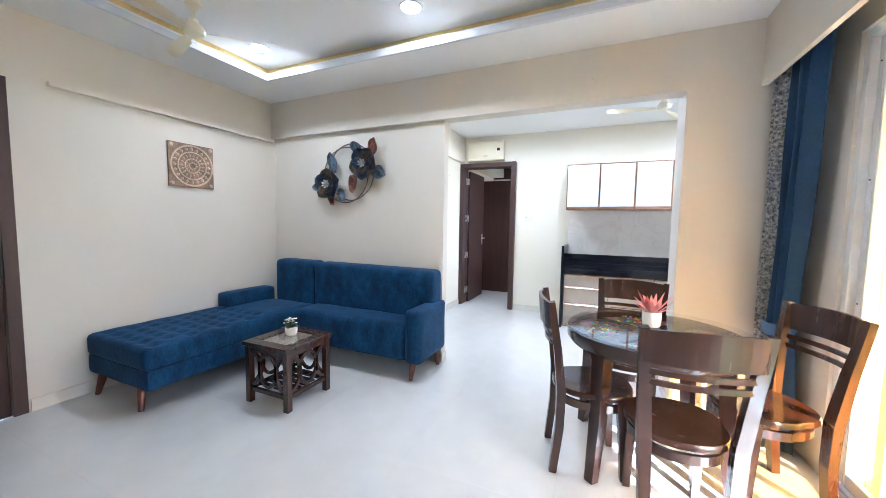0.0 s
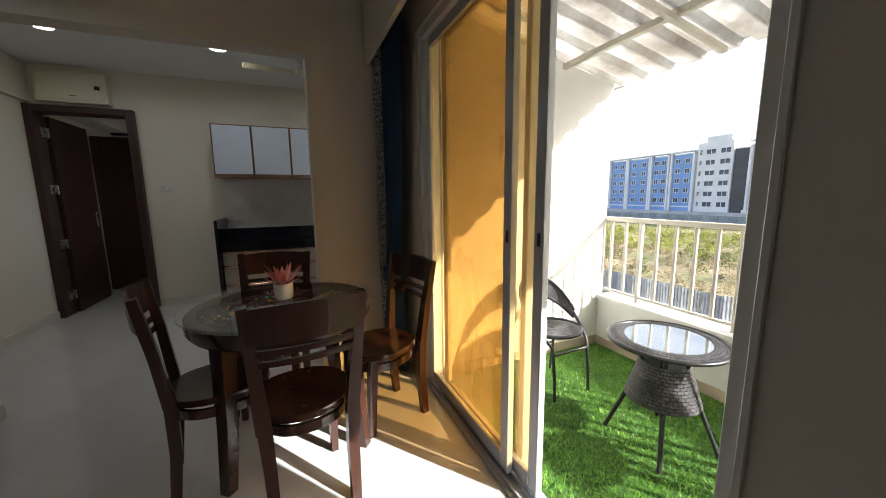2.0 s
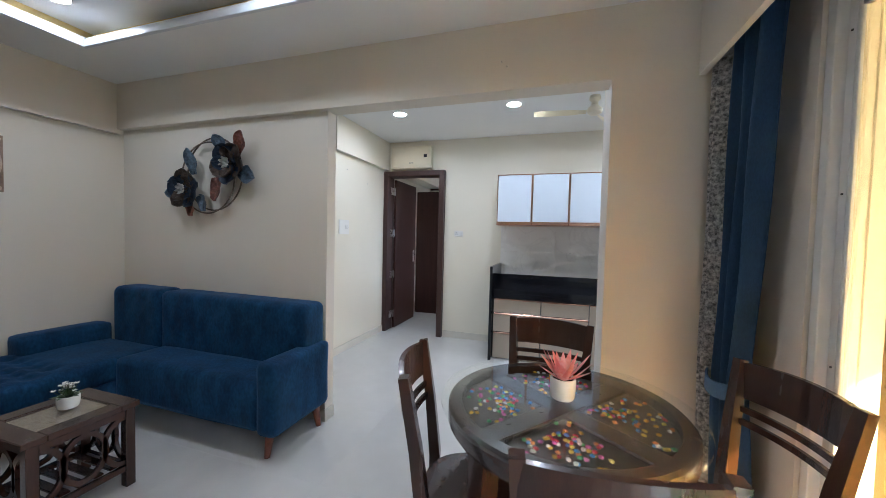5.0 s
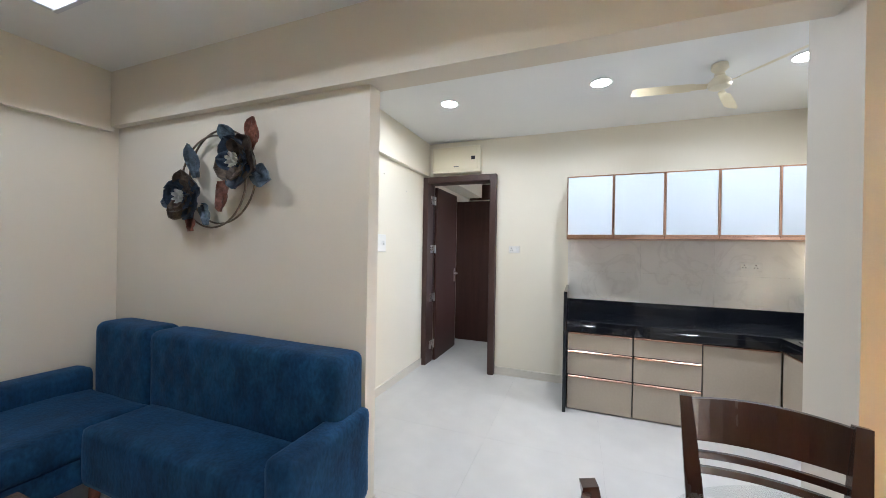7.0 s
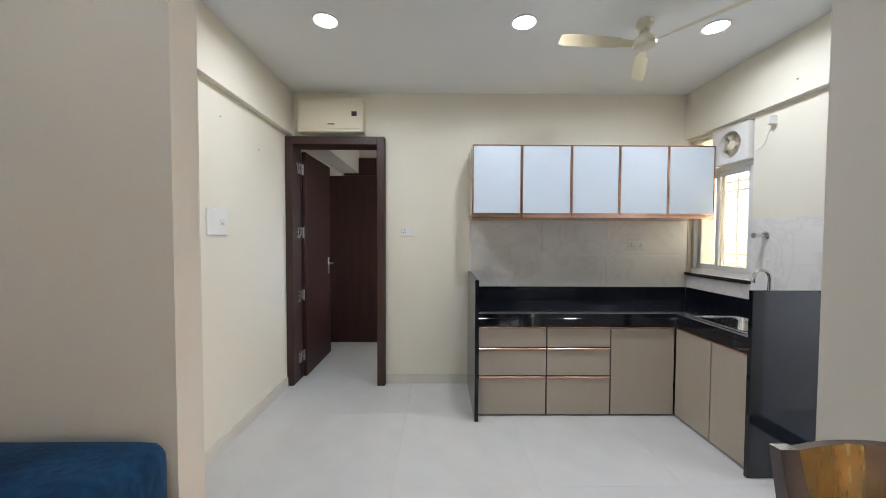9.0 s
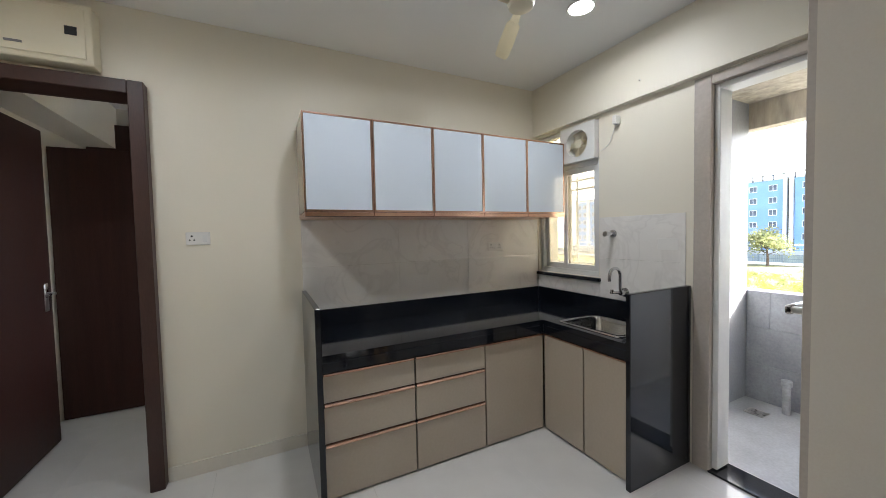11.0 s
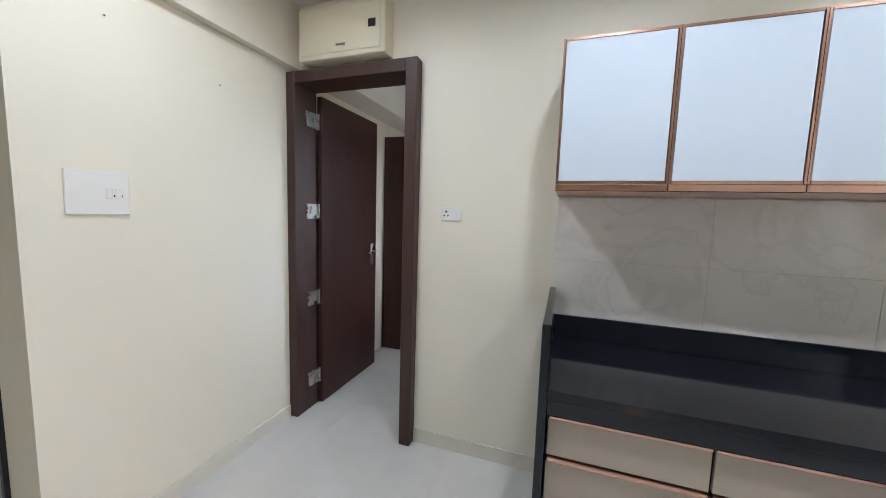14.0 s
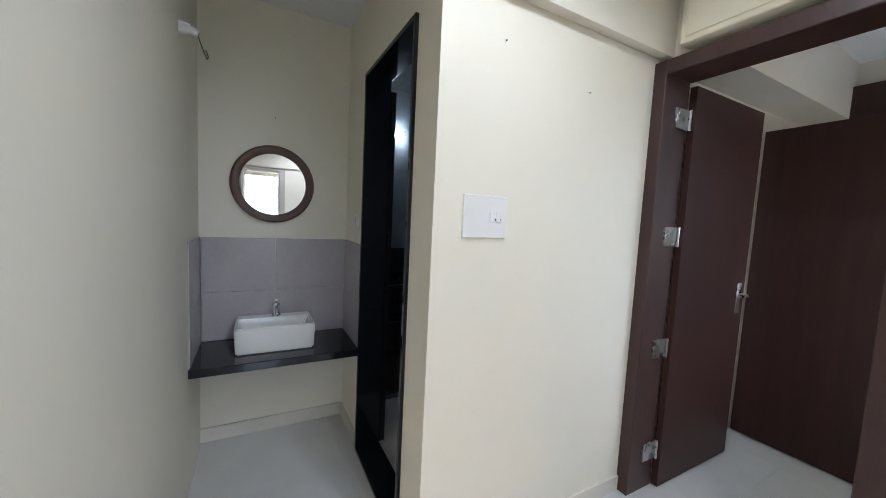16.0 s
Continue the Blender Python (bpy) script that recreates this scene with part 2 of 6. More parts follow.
def disc(bm, c, r, z0, z1, n=32):
    return cyl(bm, (c[0], c[1], z0), (c[0], c[1], z1), r, r, n)


def finish(bm, smooth=False):
    bmesh.ops.recalc_face_normals(bm, faces=bm.faces)
    for f in bm.faces:
        f.smooth = smooth
    return bm


def mesh(name, bm, material, smooth=None):
    """smooth: the angle in degrees under which edges are shaded round."""
    finish(bm, smooth is not None)
    if smooth is not None:
        for e in bm.edges:
            if len(e.link_faces) == 2 and e.calc_face_angle(0) > radians(smooth):
                e.smooth = False
    me = bpy.data.meshes.new(name)
    bm.to_mesh(me)
    bm.free()
    me.materials.append(material)
    return me


def part(name, bm, material, parent=None, label="", smooth=None):
    ob = new(name, mesh(name, bm, material, smooth))
    ob.parent = parent
    return tagged(ob, label)


def thing(name, at, label, category, group="", kind="", rz=0.0):
    ob = new(name)
    ob.empty_display_size = 0.1
    ob.matrix_world = pose(*at, 0, 0, rz)
    return tagged(ob, label, category, group, kind)


def solid(name, boxes, material, label, category, bevel=0.0, parent=None):
    """One piece of the setting out of boxes."""
    bm = bmesh.new()
    for b in boxes:
        box(bm, *b, bevel)
    ob = part(name, bm, material, parent, label)
    return tagged(ob, "", category, "", "structure")


# ---- plan ----
XL, XR = -3.31, 1.27          # living room side walls
YB, YF = -1.6, 2.965           # wall behind, sofa wall
BEAM_Y, BEAM_Z = 2.915, 2.24
CEIL_Z, KCEIL_Z = 2.63, 2.67
KXL, KXR = -1.93, 1.75        # kitchen side walls
KYB = 5.37                    # kitchen back wall
PIER_X, PIER_B = 0.651, 3.21
OP_L = -1.175

# ---- structure: living room ----
solid("floor", [(-3.5, 1.32, -1.8, 3.25, -0.12, -0.006), (-3.5, 1.95, 3.25, 7.4, -0.12, -0.006)], GROUT, "pale grey polished vitrified tile floor", "floor")
solid("wall_west", [(XL - 0.2, XL, YB - 0.2, 0.06, 0, 2.9), (XL - 0.2, XL, 0.95, 3.06, 0, 2.9), (XL - 0.2, XL, 0.06, 0.95, 2.19, 2.9)], WALL, "cream painted living room wall", "wall")
solid("trim_ledge", [(XL, XL + 0.045, 1.13, BEAM_Y, 2.195, 2.222)], WALL, "thin cream painted ledge along the wall", "ledge")
solid("wall_sofa", [(XL, OP_L, YF, 3.06, 0, 2.9)], WALL, "cream painted wall behind the sofa", "wall")
solid("wall_recess", [(-3.45, -1.33, 3.06, 3.25, 0, 2.9)], KWALL, "pale yellow painted wall beside the wash basin", "wall")
solid("beam_opening", [(XL, OP_L - 0.0, BEAM_Y, YF, BEAM_Z, 2.9), (OP_L, PIER_X, BEAM_Y, 3.06, BEAM_Z, 2.9)], WALL, "cream painted beam over the kitchen opening", "beam")
solid("wall_pier", [(PIER_X, 1.79, BEAM_Y, PIER_B, 0, 2.9)], WALL, "cream painted pier between living room and kitchen", "wall")
solid("wall_south", [(XL - 0.2, 3.1, YB - 0.2, YB, 0, 2.9)], WALL, "cream painted living room wall", "wall")
DOOR_R, DOOR_L, DOOR_H = 0.58, 2.44, 2.27
solid("wall_east", [(XR, XR + 0.16, YB, DOOR_R, 0, 2.9), (XR, XR + 0.16, DOOR_L, BEAM_Y, 0, 2.9), (XR, XR + 0.16, DOOR_R, DOOR_L, DOOR_H, 2.9)], WALL, "cream painted wall round the balcony door", "wall")
# false ceiling with a recessed tray
TX0, TX1, TY0, TY1 = -2.77, 0.52, -0.6, 2.43
bm = bmesh.new()
for b in ((XL - 0.1, XR + 0.1, TY1, BEAM_Y + 0.02, CEIL_Z, 2.69), (XL - 0.1, XR + 0.1, YB, TY0, CEIL_Z, 2.69), (XL - 0.1, TX0, TY0, TY1, CEIL_Z, 2.69), (TX1, XR + 0.1, TY0, TY1, CEIL_Z, 2.69)):
    box(bm, *b)
tagged(part("ceiling", bm, CEIL, None, "white false ceiling with a recessed tray"), "", "ceiling", "", "structure")
bm = bmesh.new()
box(bm, XL - 0.1, XR + 0.1, YB, BEAM_Y + 0.02, 2.77, 2.87)
tagged(part("ceiling_tray", bm, CEIL, None, "white upper ceiling inside the tray"), "", "ceiling", "", "structure")
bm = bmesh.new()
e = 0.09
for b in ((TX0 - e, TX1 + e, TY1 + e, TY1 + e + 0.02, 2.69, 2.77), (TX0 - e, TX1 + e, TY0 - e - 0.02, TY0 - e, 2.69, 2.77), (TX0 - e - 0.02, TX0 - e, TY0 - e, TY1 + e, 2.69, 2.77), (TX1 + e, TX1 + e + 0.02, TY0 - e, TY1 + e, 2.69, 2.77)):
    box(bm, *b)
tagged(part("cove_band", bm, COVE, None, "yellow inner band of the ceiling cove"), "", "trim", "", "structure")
bm = bmesh.new()
for b in ((TX0, TX1, TY1 - 0.028, TY1 - 0.002, CEIL_Z - 0.016, 2.664), (TX0, TX1, TY0 + 0.002, TY0 + 0.028, CEIL_Z - 0.016, 2.664), (TX0 + 0.002, TX0 + 0.028, TY0 + 0.03, TY1 - 0.03, CEIL_Z - 0.016, 2.664), (TX1 - 0.028, TX1 - 0.002, TY0 + 0.03, TY1 - 0.03, CEIL_Z - 0.016, 2.664)):
    box(bm, *b, 0.003)
tagged(part("trim_cove", bm, mat("gloss white trim", (0.66, 0.69, 0.74), 0.3, vary=0.02), None, "gloss white lip round the ceiling tray"), "", "trim", "", "structure")
# curtain pelmet
solid("pelmet", [(1.05, 1.08, DOOR_R - 0.35, BEAM_Y, 2.215, CEIL_Z + 0.01)], WALL, "cream painted curtain pelmet under the ceiling", "pelmet")

# ---- structure: kitchen and passage ----
solid("wall_kitchen_west", [(KXL - 0.15, KXL, 4.10, KYB + 0.13, 0, 2.9)], KWALL, "pale yellow painted kitchen wall", "wall")
solid("beam_kitchen_west", [(KXL, KXL + 0.05, 4.10, KYB, 2.285, KCEIL_Z + 0.02)], KWALL, "pale yellow painted beam band", "beam")
KD0, KD1, KDH = -1.87, -1.11, 2.19
solid("wall_kitchen_north", [(KXL, KD0, KYB, KYB + 0.13, 0, 2.9), (KD1, 2.0, KYB, KYB + 0.13, 0, 2.9), (KD0, KD1, KYB, KYB + 0.13, KDH, 2.8)], KWALL, "pale yellow painted kitchen wall", "wall")
WIN = (4.70, 5.36, 1.05, 2.24)
UD = (3.375, 3.96, 2.20)
solid("wall_kitchen_east", [(KXR, KXR + 0.15, WIN[1], KYB, 0, 2.9), (KXR, KXR + 0.15, WIN[0], WIN[1], 0, WIN[2]), (KXR, KXR + 0.15, WIN[0], WIN[1], WIN[3], 2.8), (KXR, KXR + 0.15, UD[1], WIN[0], 0, 2.9), (KXR, KXR + 0.15, PIER_B - 0.2, UD[0], 0, 2.9), (KXR, KXR + 0.15, UD[0], UD[1], UD[2], 2.8)], KWALL, "pale yellow painted kitchen wall", "wall")
solid("beam_kitchen_east", [(KXR - 0.045, KXR, PIER_B, KYB, 2.26, KCEIL_Z + 0.02)], KWALL, "pale yellow painted beam band", "beam")
BD0, BD1, BDH = -2.84, -2.13, 2.23
solid("wall_bath", [(-3.45, BD0, 4.10, 4.22, 0, 2.9), (BD1, KXL - 0.15, 4.10, 4.22, 0, 2.9), (BD0, BD1, 4.10, 4.22, BDH, 2.8)], KWALL, "pale yellow painted wall beside the bathroom", "wall")
solid("wall_vanity", [(-3.45, -3.28, 3.25, 4.10, 0, 2.9)], KWALL, "pale yellow painted wall over the wash basin", "wall")
bm = bmesh.new()
box(bm, -3.45, 1.95, 3.04, 7.4, KCEIL_Z, 2.82)
tagged(part("ceiling_kitchen", bm, CEIL, None, "white painted kitchen ceiling"), "", "ceiling", "", "structure")
# rooms beyond
solid("wall_corridor", [(-2.10, -1.97, KYB + 0.13, 7.3, 0, 2.9), (-0.35, -0.2, KYB + 0.13, 5.85, 0, 2.9), (-0.35, -0.2, 6.95, 7.3, 0, 2.9), (-0.35, -0.2, 5.85, 6.95, 0, 0.9), (-0.35, -0.2, 5.85, 6.95, 2.15, 2.9), (-2.1, -0.2, 7.3, 7.4, 0, 2.9)], WALL, "cream painted passage wall", "wall")
solid("beam_corridor", [(-1.97, -1.72, KYB + 0.13, 7.3, 2.28, 2.7)], WALL, "cream painted beam in the passage", "beam")
BATHTILE = mat("bathroom wall tile", (0.20, 0.24, 0.28), 0.15, vary=0.06, scale=4, bump=0.01)
solid("wall_bathroom", [(-3.45, -3.33, 4.22, 5.5, 0, 2.9), (-3.45, -2.08, 5.38, 5.5, 0, 2.9), (-2.16, -2.08, 4.22, 5.38, 0, 2.9)], BATHTILE, "grey blue tiled bathroom wall", "wall")

# ---- structure: balcony ----
BX = 2.88
solid("balcony_slab", [(1.32, BX + 0.2, -1.8, 2.58, -0.16, -0.03)], EXTWALL, "balcony floor slab", "floor")
solid("balcony_end_wall", [(XR + 0.16, BX + 0.05, 2.43, 2.58, -0.4, 2.75)], EXTWALL, "white painted balcony end wall", "wall")
solid("balcony_parapet", [(BX, BX + 0.15, -1.8, 2.43, -0.4, 0.40), (BX - 0.02, BX + 0.17, -1.8, 2.429, 0.40, 0.43)], EXTWALL, "white painted low parapet with a projecting coping", "parapet")
solid("balcony_skirting", [(BX - 0.012, BX, -1.6, 2.42, -0.03, 0.07), (1.44, BX - 0.012, 2.418, 2.43, -0.03, 0.07)], mat("beige skirting tile", (0.55, 0.45, 0.34), 0.4), "beige skirting tile", "baseboard")
# utility balcony
UX = 3.12
STAINED = mat("weather stained concrete", (0.62, 0.58, 0.50), 0.85, vary=0.2, scale=0.9, fine=9, bump=0.08, tint=(0.34, 0.30, 0.24), stretch=(2.2, 2.2, 0.5))
GREYTILE = mat("grey wall tile", (0.30, 0.31, 0.33), 0.35, vary=0.06, scale=3, bump=0.02)
solid("utility_floor", [(KXR + 0.15, UX + 0.15, 2.55, 4.40, -0.14, -0.03)], mat("grey utility floor tile", (0.45, 0.46, 0.475), 0.4, vary=0.08, scale=4), "grey tiled utility floor", "floor")
# last box is an unseen wall added to block sun through the kitchen window
solid("utility_parapet", [(UX, UX + 0.14, 3.2, 4.40, -0.3, 0.88), (KXR + 0.15, UX, 4.36, 4.48, -0.3, 0.88), (2.5, UX, 4.36, 4.48, 0.88, 2.42)], GREYTILE, "grey tiled utility parapet with an added sun-blocking wall", "parapet")
# unseen wall, added to stop a sun patch on the kitchen floor
solid("utility_side_wall", [(KXR + 0.15, UX + 0.14, 3.06, 3.2, -0.3, 2.42)], EXTWALL, "white painted wall added out of view to block sun", "wall")
# header raised and lengthened out of view, unseen column added, both to block sun
solid("utility_header", [(UX, UX + 0.14, 2.60, 4.95, 2.21, 3.5), (KXR + 0.15, UX, 2.60, 4.48, 2.42, 2.5), (UX, UX + 0.14, 4.48, 4.95, -0.3, 2.21)], STAINED, "weather stained concrete header, extended out of view to block sun", "beam")

# ---- more materials ----
WOOD = mat("dark stained wood", (0.050, 0.021, 0.014), 0.26, vary=0.07, scale=2.0, fine=30, bump=0.02, stretch=(12, 12, 1.2), coat=0.25)
VELVET = mat("blue velvet", (0.012, 0.049, 0.116), 0.75, vary=0.20, scale=9, fine=60, bump=0.25, spec=0.15, sheen=0.34, tint=(0.006, 0.026, 0.068), stretch=(1, 1, 0.6))
REDWOOD = mat("reddish wooden foot", (0.16, 0.045, 0.022), 0.3, vary=0.15, scale=12)
WHITE = mat("glossy white ceramic", (0.82, 0.82, 0.80), 0.15, vary=0.01, bump=0)
PLASTIC = mat("white plastic", (0.80, 0.79, 0.76), 0.35, vary=0.01, bump=0)
CREAM = mat("cream enamel", (0.80, 0.74, 0.58), 0.35, vary=0.02, bump=0)
BRASS = mat("brass", (0.60, 0.42, 0.18), 0.25, metal=1.0, vary=0.05, bump=0)
STEEL = mat("brushed steel", (0.62, 0.61, 0.59), 0.28, metal=1.0, vary=0.06, scale=20, bump=0.02)
ROSE = mat("rose gold profile", (0.74, 0.47, 0.36), 0.22, metal=1.0, vary=0.04, bump=0)
TAUPE = mat("taupe acrylic panel", (0.51, 0.44, 0.35), 0.16, vary=0.02, scale=2, bump=0.003)
WGLASS = mat("white lacquered glass", (0.66, 0.73, 0.82), 0.03, vary=0.01, bump=0, coat=0.4)
DARK = mat("black plastic", (0.012, 0.012, 0.013), 0.4, vary=0.1, bump=0)
MIRROR = mat("mirror silver", (0.88, 0.89, 0.89), 0.015, metal=1.0, vary=0.0, bump=0)
GREYTILE2 = mat("grey violet dado tile", (0.46, 0.43, 0.45), 0.2, vary=0.03, scale=4, bump=0.003)


def rbox(bm, x0, x1, y0, y1, z0, z1, r=0.05, step=0.04, dimples=(), axis=2, depth=0.02, sigma=0.035, puff=0.0):
    """An upholstered block: round edges, optional button dimples on the face towards +axis (or -axis where depth is negative)."""
    c = Vector(((x0 + x1) / 2, (y0 + y1) / 2, (z0 + z1) / 2))
    h = Vector(((x1 - x0) / 2, (y1 - y0) / 2, (z1 - z0) / 2))
    n = [max(4, int(2 * v / step)) for v in h]
    made = {}

    def vert(i, j, k):
        if (i, j, k) in made:
            return made[i, j, k]
        p = Vector([h[a] * (2 * q / n[a] - 1) for a, q in enumerate((i, j, k))])
        core = Vector([max(-(h[a] - r), min(h[a] - r, p[a])) for a in range(3)])
        d = p - core
        if d.length > 1e-6:
            p = core + d.normalized() * r
        side = 1 if depth > 0 else -1
        w = Vector(c + p)
        if p[axis] * side > h[axis] - r * 1.01:
            flat = [a for a in range(3) if a != axis]
            s = sum(math.exp(-((w[flat[0]] - u) ** 2 + (w[flat[1]] - v) ** 2) / (2 * sigma * sigma)) for u, v in dimples)
            e0, e1 = 1 - abs(p[flat[0]]) / h[flat[0]], 1 - abs(p[flat[1]]) / h[flat[1]]
            w[axis] += side * (-abs(depth) * min(1, s) + puff * min(1, 4 * e0) * min(1, 4 * e1))
        w += 0.004 * Vector(noise.noise_vector(w * 4.0))
        made[i, j, k] = bm.verts.new(w)
        return made[i, j, k]

    for a in range(3):
        b, d = [q for q in range(3) if q != a]
        for end in (0, n[a]):
            for i in range(n[b]):
                for j in range(n[d]):
                    def idx(u, v):
                        t = [0, 0, 0]
                        t[a], t[b], t[d] = end, u, v
                        return vert(*t)
                    bm.faces.new((idx(i, j), idx(i + 1, j), idx(i + 1, j + 1), idx(i, j + 1)))
    return bm


def stagger(u0, u1, v0, v1, nu, nv):
    out = []
    for j in range(nv):
        for i in range(nu - (j % 2)):
            out.append((u0 + (u1 - u0) * (i + 0.5 * (j % 2) + 0.5) / nu, v0 + (v1 - v0) * (j + 0.5) / nv))
    return out


# ---- living room: doors and openings ----
def door_frame(parent, axis, a0, a1, top, d0, d1, w, m=FRAMEWOOD):
    """Two jambs and a head round an opening from a0 to a1."""
    for nm, u0, u1, z0, z1 in (("jamb", a0 - w, a0, 0, top + w), ("jamb", a1, a1 + w, 0, top + w), ("head", a0, a1, top, top + w)):
        bm = bmesh.new()
        if axis == "x":
            box(bm, u0, u1, d0, d1, z0, z1, 0.004)
        else:
            box(bm, d0, d1, u0, u1, z0, z1, 0.004)
        part(nm, bm, m, parent)


door_1 = thing("door_1", (0, 0, 0), "closed dark brown main door with brass latches", "door", kind="structure")
door_frame(door_1, "y", 0.13, 0.88, 2.12, XL - 0.18, XL + 0.015, 0.068)
bm = bmesh.new()
box(bm, XL - 0.05, XL - 0.01, 0.132, 0.878, 0.005, 2.118, 0.003)
leaf = part("leaf", bm, DOORWOOD, door_1)
bm = bmesh.new()
box(bm, XL - 0.01, XL + 0.004, 0.80, 0.84, 1.12, 1.34, 0.003)
for z in (1.16, 1.21, 1.26, 1.31):
    cyl(bm, (XL + 0.002, 0.82, z), (XL + 0.02, 0.82, z), 0.012, 0.008, 10)
part("latch", bm, BRASS, leaf, "ornate brass latch plate")
bm = bmesh.new()
lathe(bm, [(0.02, 0), (0.02, 0.01), (0.008, 0.015), (0.008, 0.035), (0.02, 0.045), (0.018, 0.06), (0.004, 0.065)], 14)
bmesh.ops.rotate(bm, verts=bm.verts, cent=(0, 0, 0), matrix=Matrix.Rotation(radians(90), 3, "Y"))
bmesh.ops.translate(bm, verts=bm.verts, vec=(XL - 0.012, 0.82, 0.98))
part("knob", bm, BRASS, leaf, "brass knob", smooth=40)

# sliding balcony door
slider = thing("window_1", (0, 0, 0), "aluminium sliding balcony door with amber tinted panes", "sliding door", kind="structure")
bm = bmesh.new()
for b in ((1.285, 1.40, DOOR_L - 0.045, DOOR_L - 0.002, 0.03, DOOR_H - 0.002), (1.285, 1.40, DOOR_R + 0.002, DOOR_R + 0.045, 0.03, DOOR_H - 0.002), (1.285, 1.40, DOOR_R + 0.045, DOOR_L - 0.045, DOOR_H - 0.05, DOOR_H - 0.002)):
    box(bm, *b, 0.003)
part("outer_frame", bm, ALU, slider)
bm = bmesh.new()
box(bm, 1.275, 1.415, DOOR_R + 0.003, DOOR_L - 0.003, 0.0, 0.012)
for x in (1.30, 1.345, 1.385):
    box(bm, x - 0.004, x + 0.004, DOOR_R + 0.046, DOOR_L - 0.046, 0.012, 0.03)
part("track", bm, GREYALU, slider, "grey metal sliding track")


def sash(x, y0, y1, label):
    fr = bmesh.new()
    w, z0, z1 = 0.055, 0.032, DOOR_H - 0.05
    for b in ((x - 0.014, x + 0.014, y0, y0 + w, z0, z1), (x - 0.014, x + 0.014, y0 + w, y1 - w, z0, z0 + 0.07), (x - 0.014, x + 0.014, y0 + w, y1 - w, z1 - 0.06, z1)):
        box(fr, *b, 0.003)
    s = part("sash", fr, GREYALU, slider, label)
    # sunlight on the stile's edge and outer face, put in as white strips
    bm = bmesh.new()
    box(bm, x - 0.0135, x + 0.0145, y0 - 0.003, y0 - 0.0002, z0, z1, 0.0008)
    box(bm, x + 0.0142, x + 0.0165, y0, y0 + w, z0, z1, 0.0008)
    part("edge_strip", bm, ALU, s, "lead edge whitened as if in sun")
    bm = bmesh.new()
    box(bm, x - 0.014, x + 0.014, y1 - w, y1, z0, z1, 0.003)
    box(bm, x - 0.0165, x - 0.0142, y1 - w + 0.014, y1 - w + 0.020, z0, z1)
    part("stile", bm, ALU, s, "cream white far stile")
    bm = bmesh.new()
    for zz in (0.35, 0.95, 1.55, 2.1):
        cyl(bm, (x - 0.0175, y1 - w + 0.034, zz), (x - 0.0141, y1 - w + 0.034, zz), 0.004, 0.004, 8)
    part("screw", bm, DARK, s, "small dark screws")
    bm = bmesh.new()
    box(bm, x - 0.003, x + 0.003, y0 + w - 0.005, y1 - w + 0.005, z0 + 0.065, z1 - 0.055)
    part("pane", bm, AMBER, s, "amber tinted glass pane")
    bm = bmesh.new()
    box(bm, x - 0.020, x - 0.014, y0 + 0.014, y0 + 0.030, 1.088, 1.142, 0.003)
    box(bm, x - 0.022, x - 0.019, y0 + 0.017, y0 + 0.027, 1.10, 1.115)
    part("latch", bm, DARK, s, "small black latch")


sash(1.330, 1.445, 2.39, "grey aluminium sash, its edge whitened as if in sun")
sash(1.366, 1.285, 2.23, "grey aluminium sash, its edge whitened as if in sun")

bm = bmesh.new()
box(bm, 1.384, 1.440, 1.425, 1.460, 0.031, DOOR_H - 0.051, 0.003)
part("meeting_stile", bm, ALU, slider, "white outer stile")
bm = bmesh.new()
box(bm, 1.272, 1.430, DOOR_R + 0.0005, DOOR_R + 0.006, 0.03, DOOR_H - 0.003)
box(bm, 1.262, 1.271, DOOR_R - 0.010, DOOR_R + 0.006, 0.0, DOOR_H - 0.003, 0.002)
part("jamb_lining", bm, ALU, slider, "white aluminium jamb lining")

# curtain in soft folds
BLUECLOTH = mat("blue curtain cloth", (0.048, 0.115, 0.24), 0.7, vary=0.10, scale=7, fine=200, bump=0.08, sheen=0.3, stretch=(1, 1, 0.3))
SILVER = mat("silver patterned curtain cloth", (0.72, 0.70, 0.68), 0.5, vary=0.35, scale=60, fine=160, bump=0.1, tint=(0.14, 0.14, 0.15))


TIE_Z = 0.74


def curtain_part(name, parent, m, y0, y1, x, amp, folds, seed, label):
    bm = bmesh.new()
    nu, nv = 60, 24
    rows = []
    for j in range(nv + 1):
        z = 0.03 + (2.60 - 0.03) * j / nv
        spread = 1.0 + 0.12 * (1 - j / nv) * math.sin(seed + j * 0.2)
        gather = 0.62 + 0.40 * min(1, abs(z - TIE_Z) / 1.75) ** 0.8
        row = []
        for i in range(nu + 1):
            u = i / nu
            yy = 2.90 - (2.90 - (y0 + y1) / 2 - (u - 0.5) * (y1 - y0) * spread) * gather
            xx = x + amp * math.sin(u * folds * 2 * math.pi + seed + 0.5 * math.sin(z * 1.3 + seed)) + 0.004 * math.sin(9 * u + 5 * z)
            row.append(bm.verts.new((xx, yy, z)))
        rows.append(row)
    for a, b in zip(rows, rows[1:]):
        for i in range(nu):
            bm.faces.new((a[i], a[i + 1], b[i + 1], b[i]))
    bmesh.ops.solidify(bm, geom=bm.faces[:], thickness=0.003)
    return part(name, bm, m, parent, label, smooth=60)


curtain = thing("curtain", (0, 0, 0), "gathered blue curtain with a silver patterned border", "curtain")
curtain_part("blue_cloth", curtain, BLUECLOTH, 2.455, 2.79, 1.165, 0.034, 3.0, 0.6, "plain blue cloth")
curtain_part("border", curtain, SILVER, 2.785, 2.895, 1.120, 0.026, 2.0, 2.0, "silver patterned border")
bm = bmesh.new()
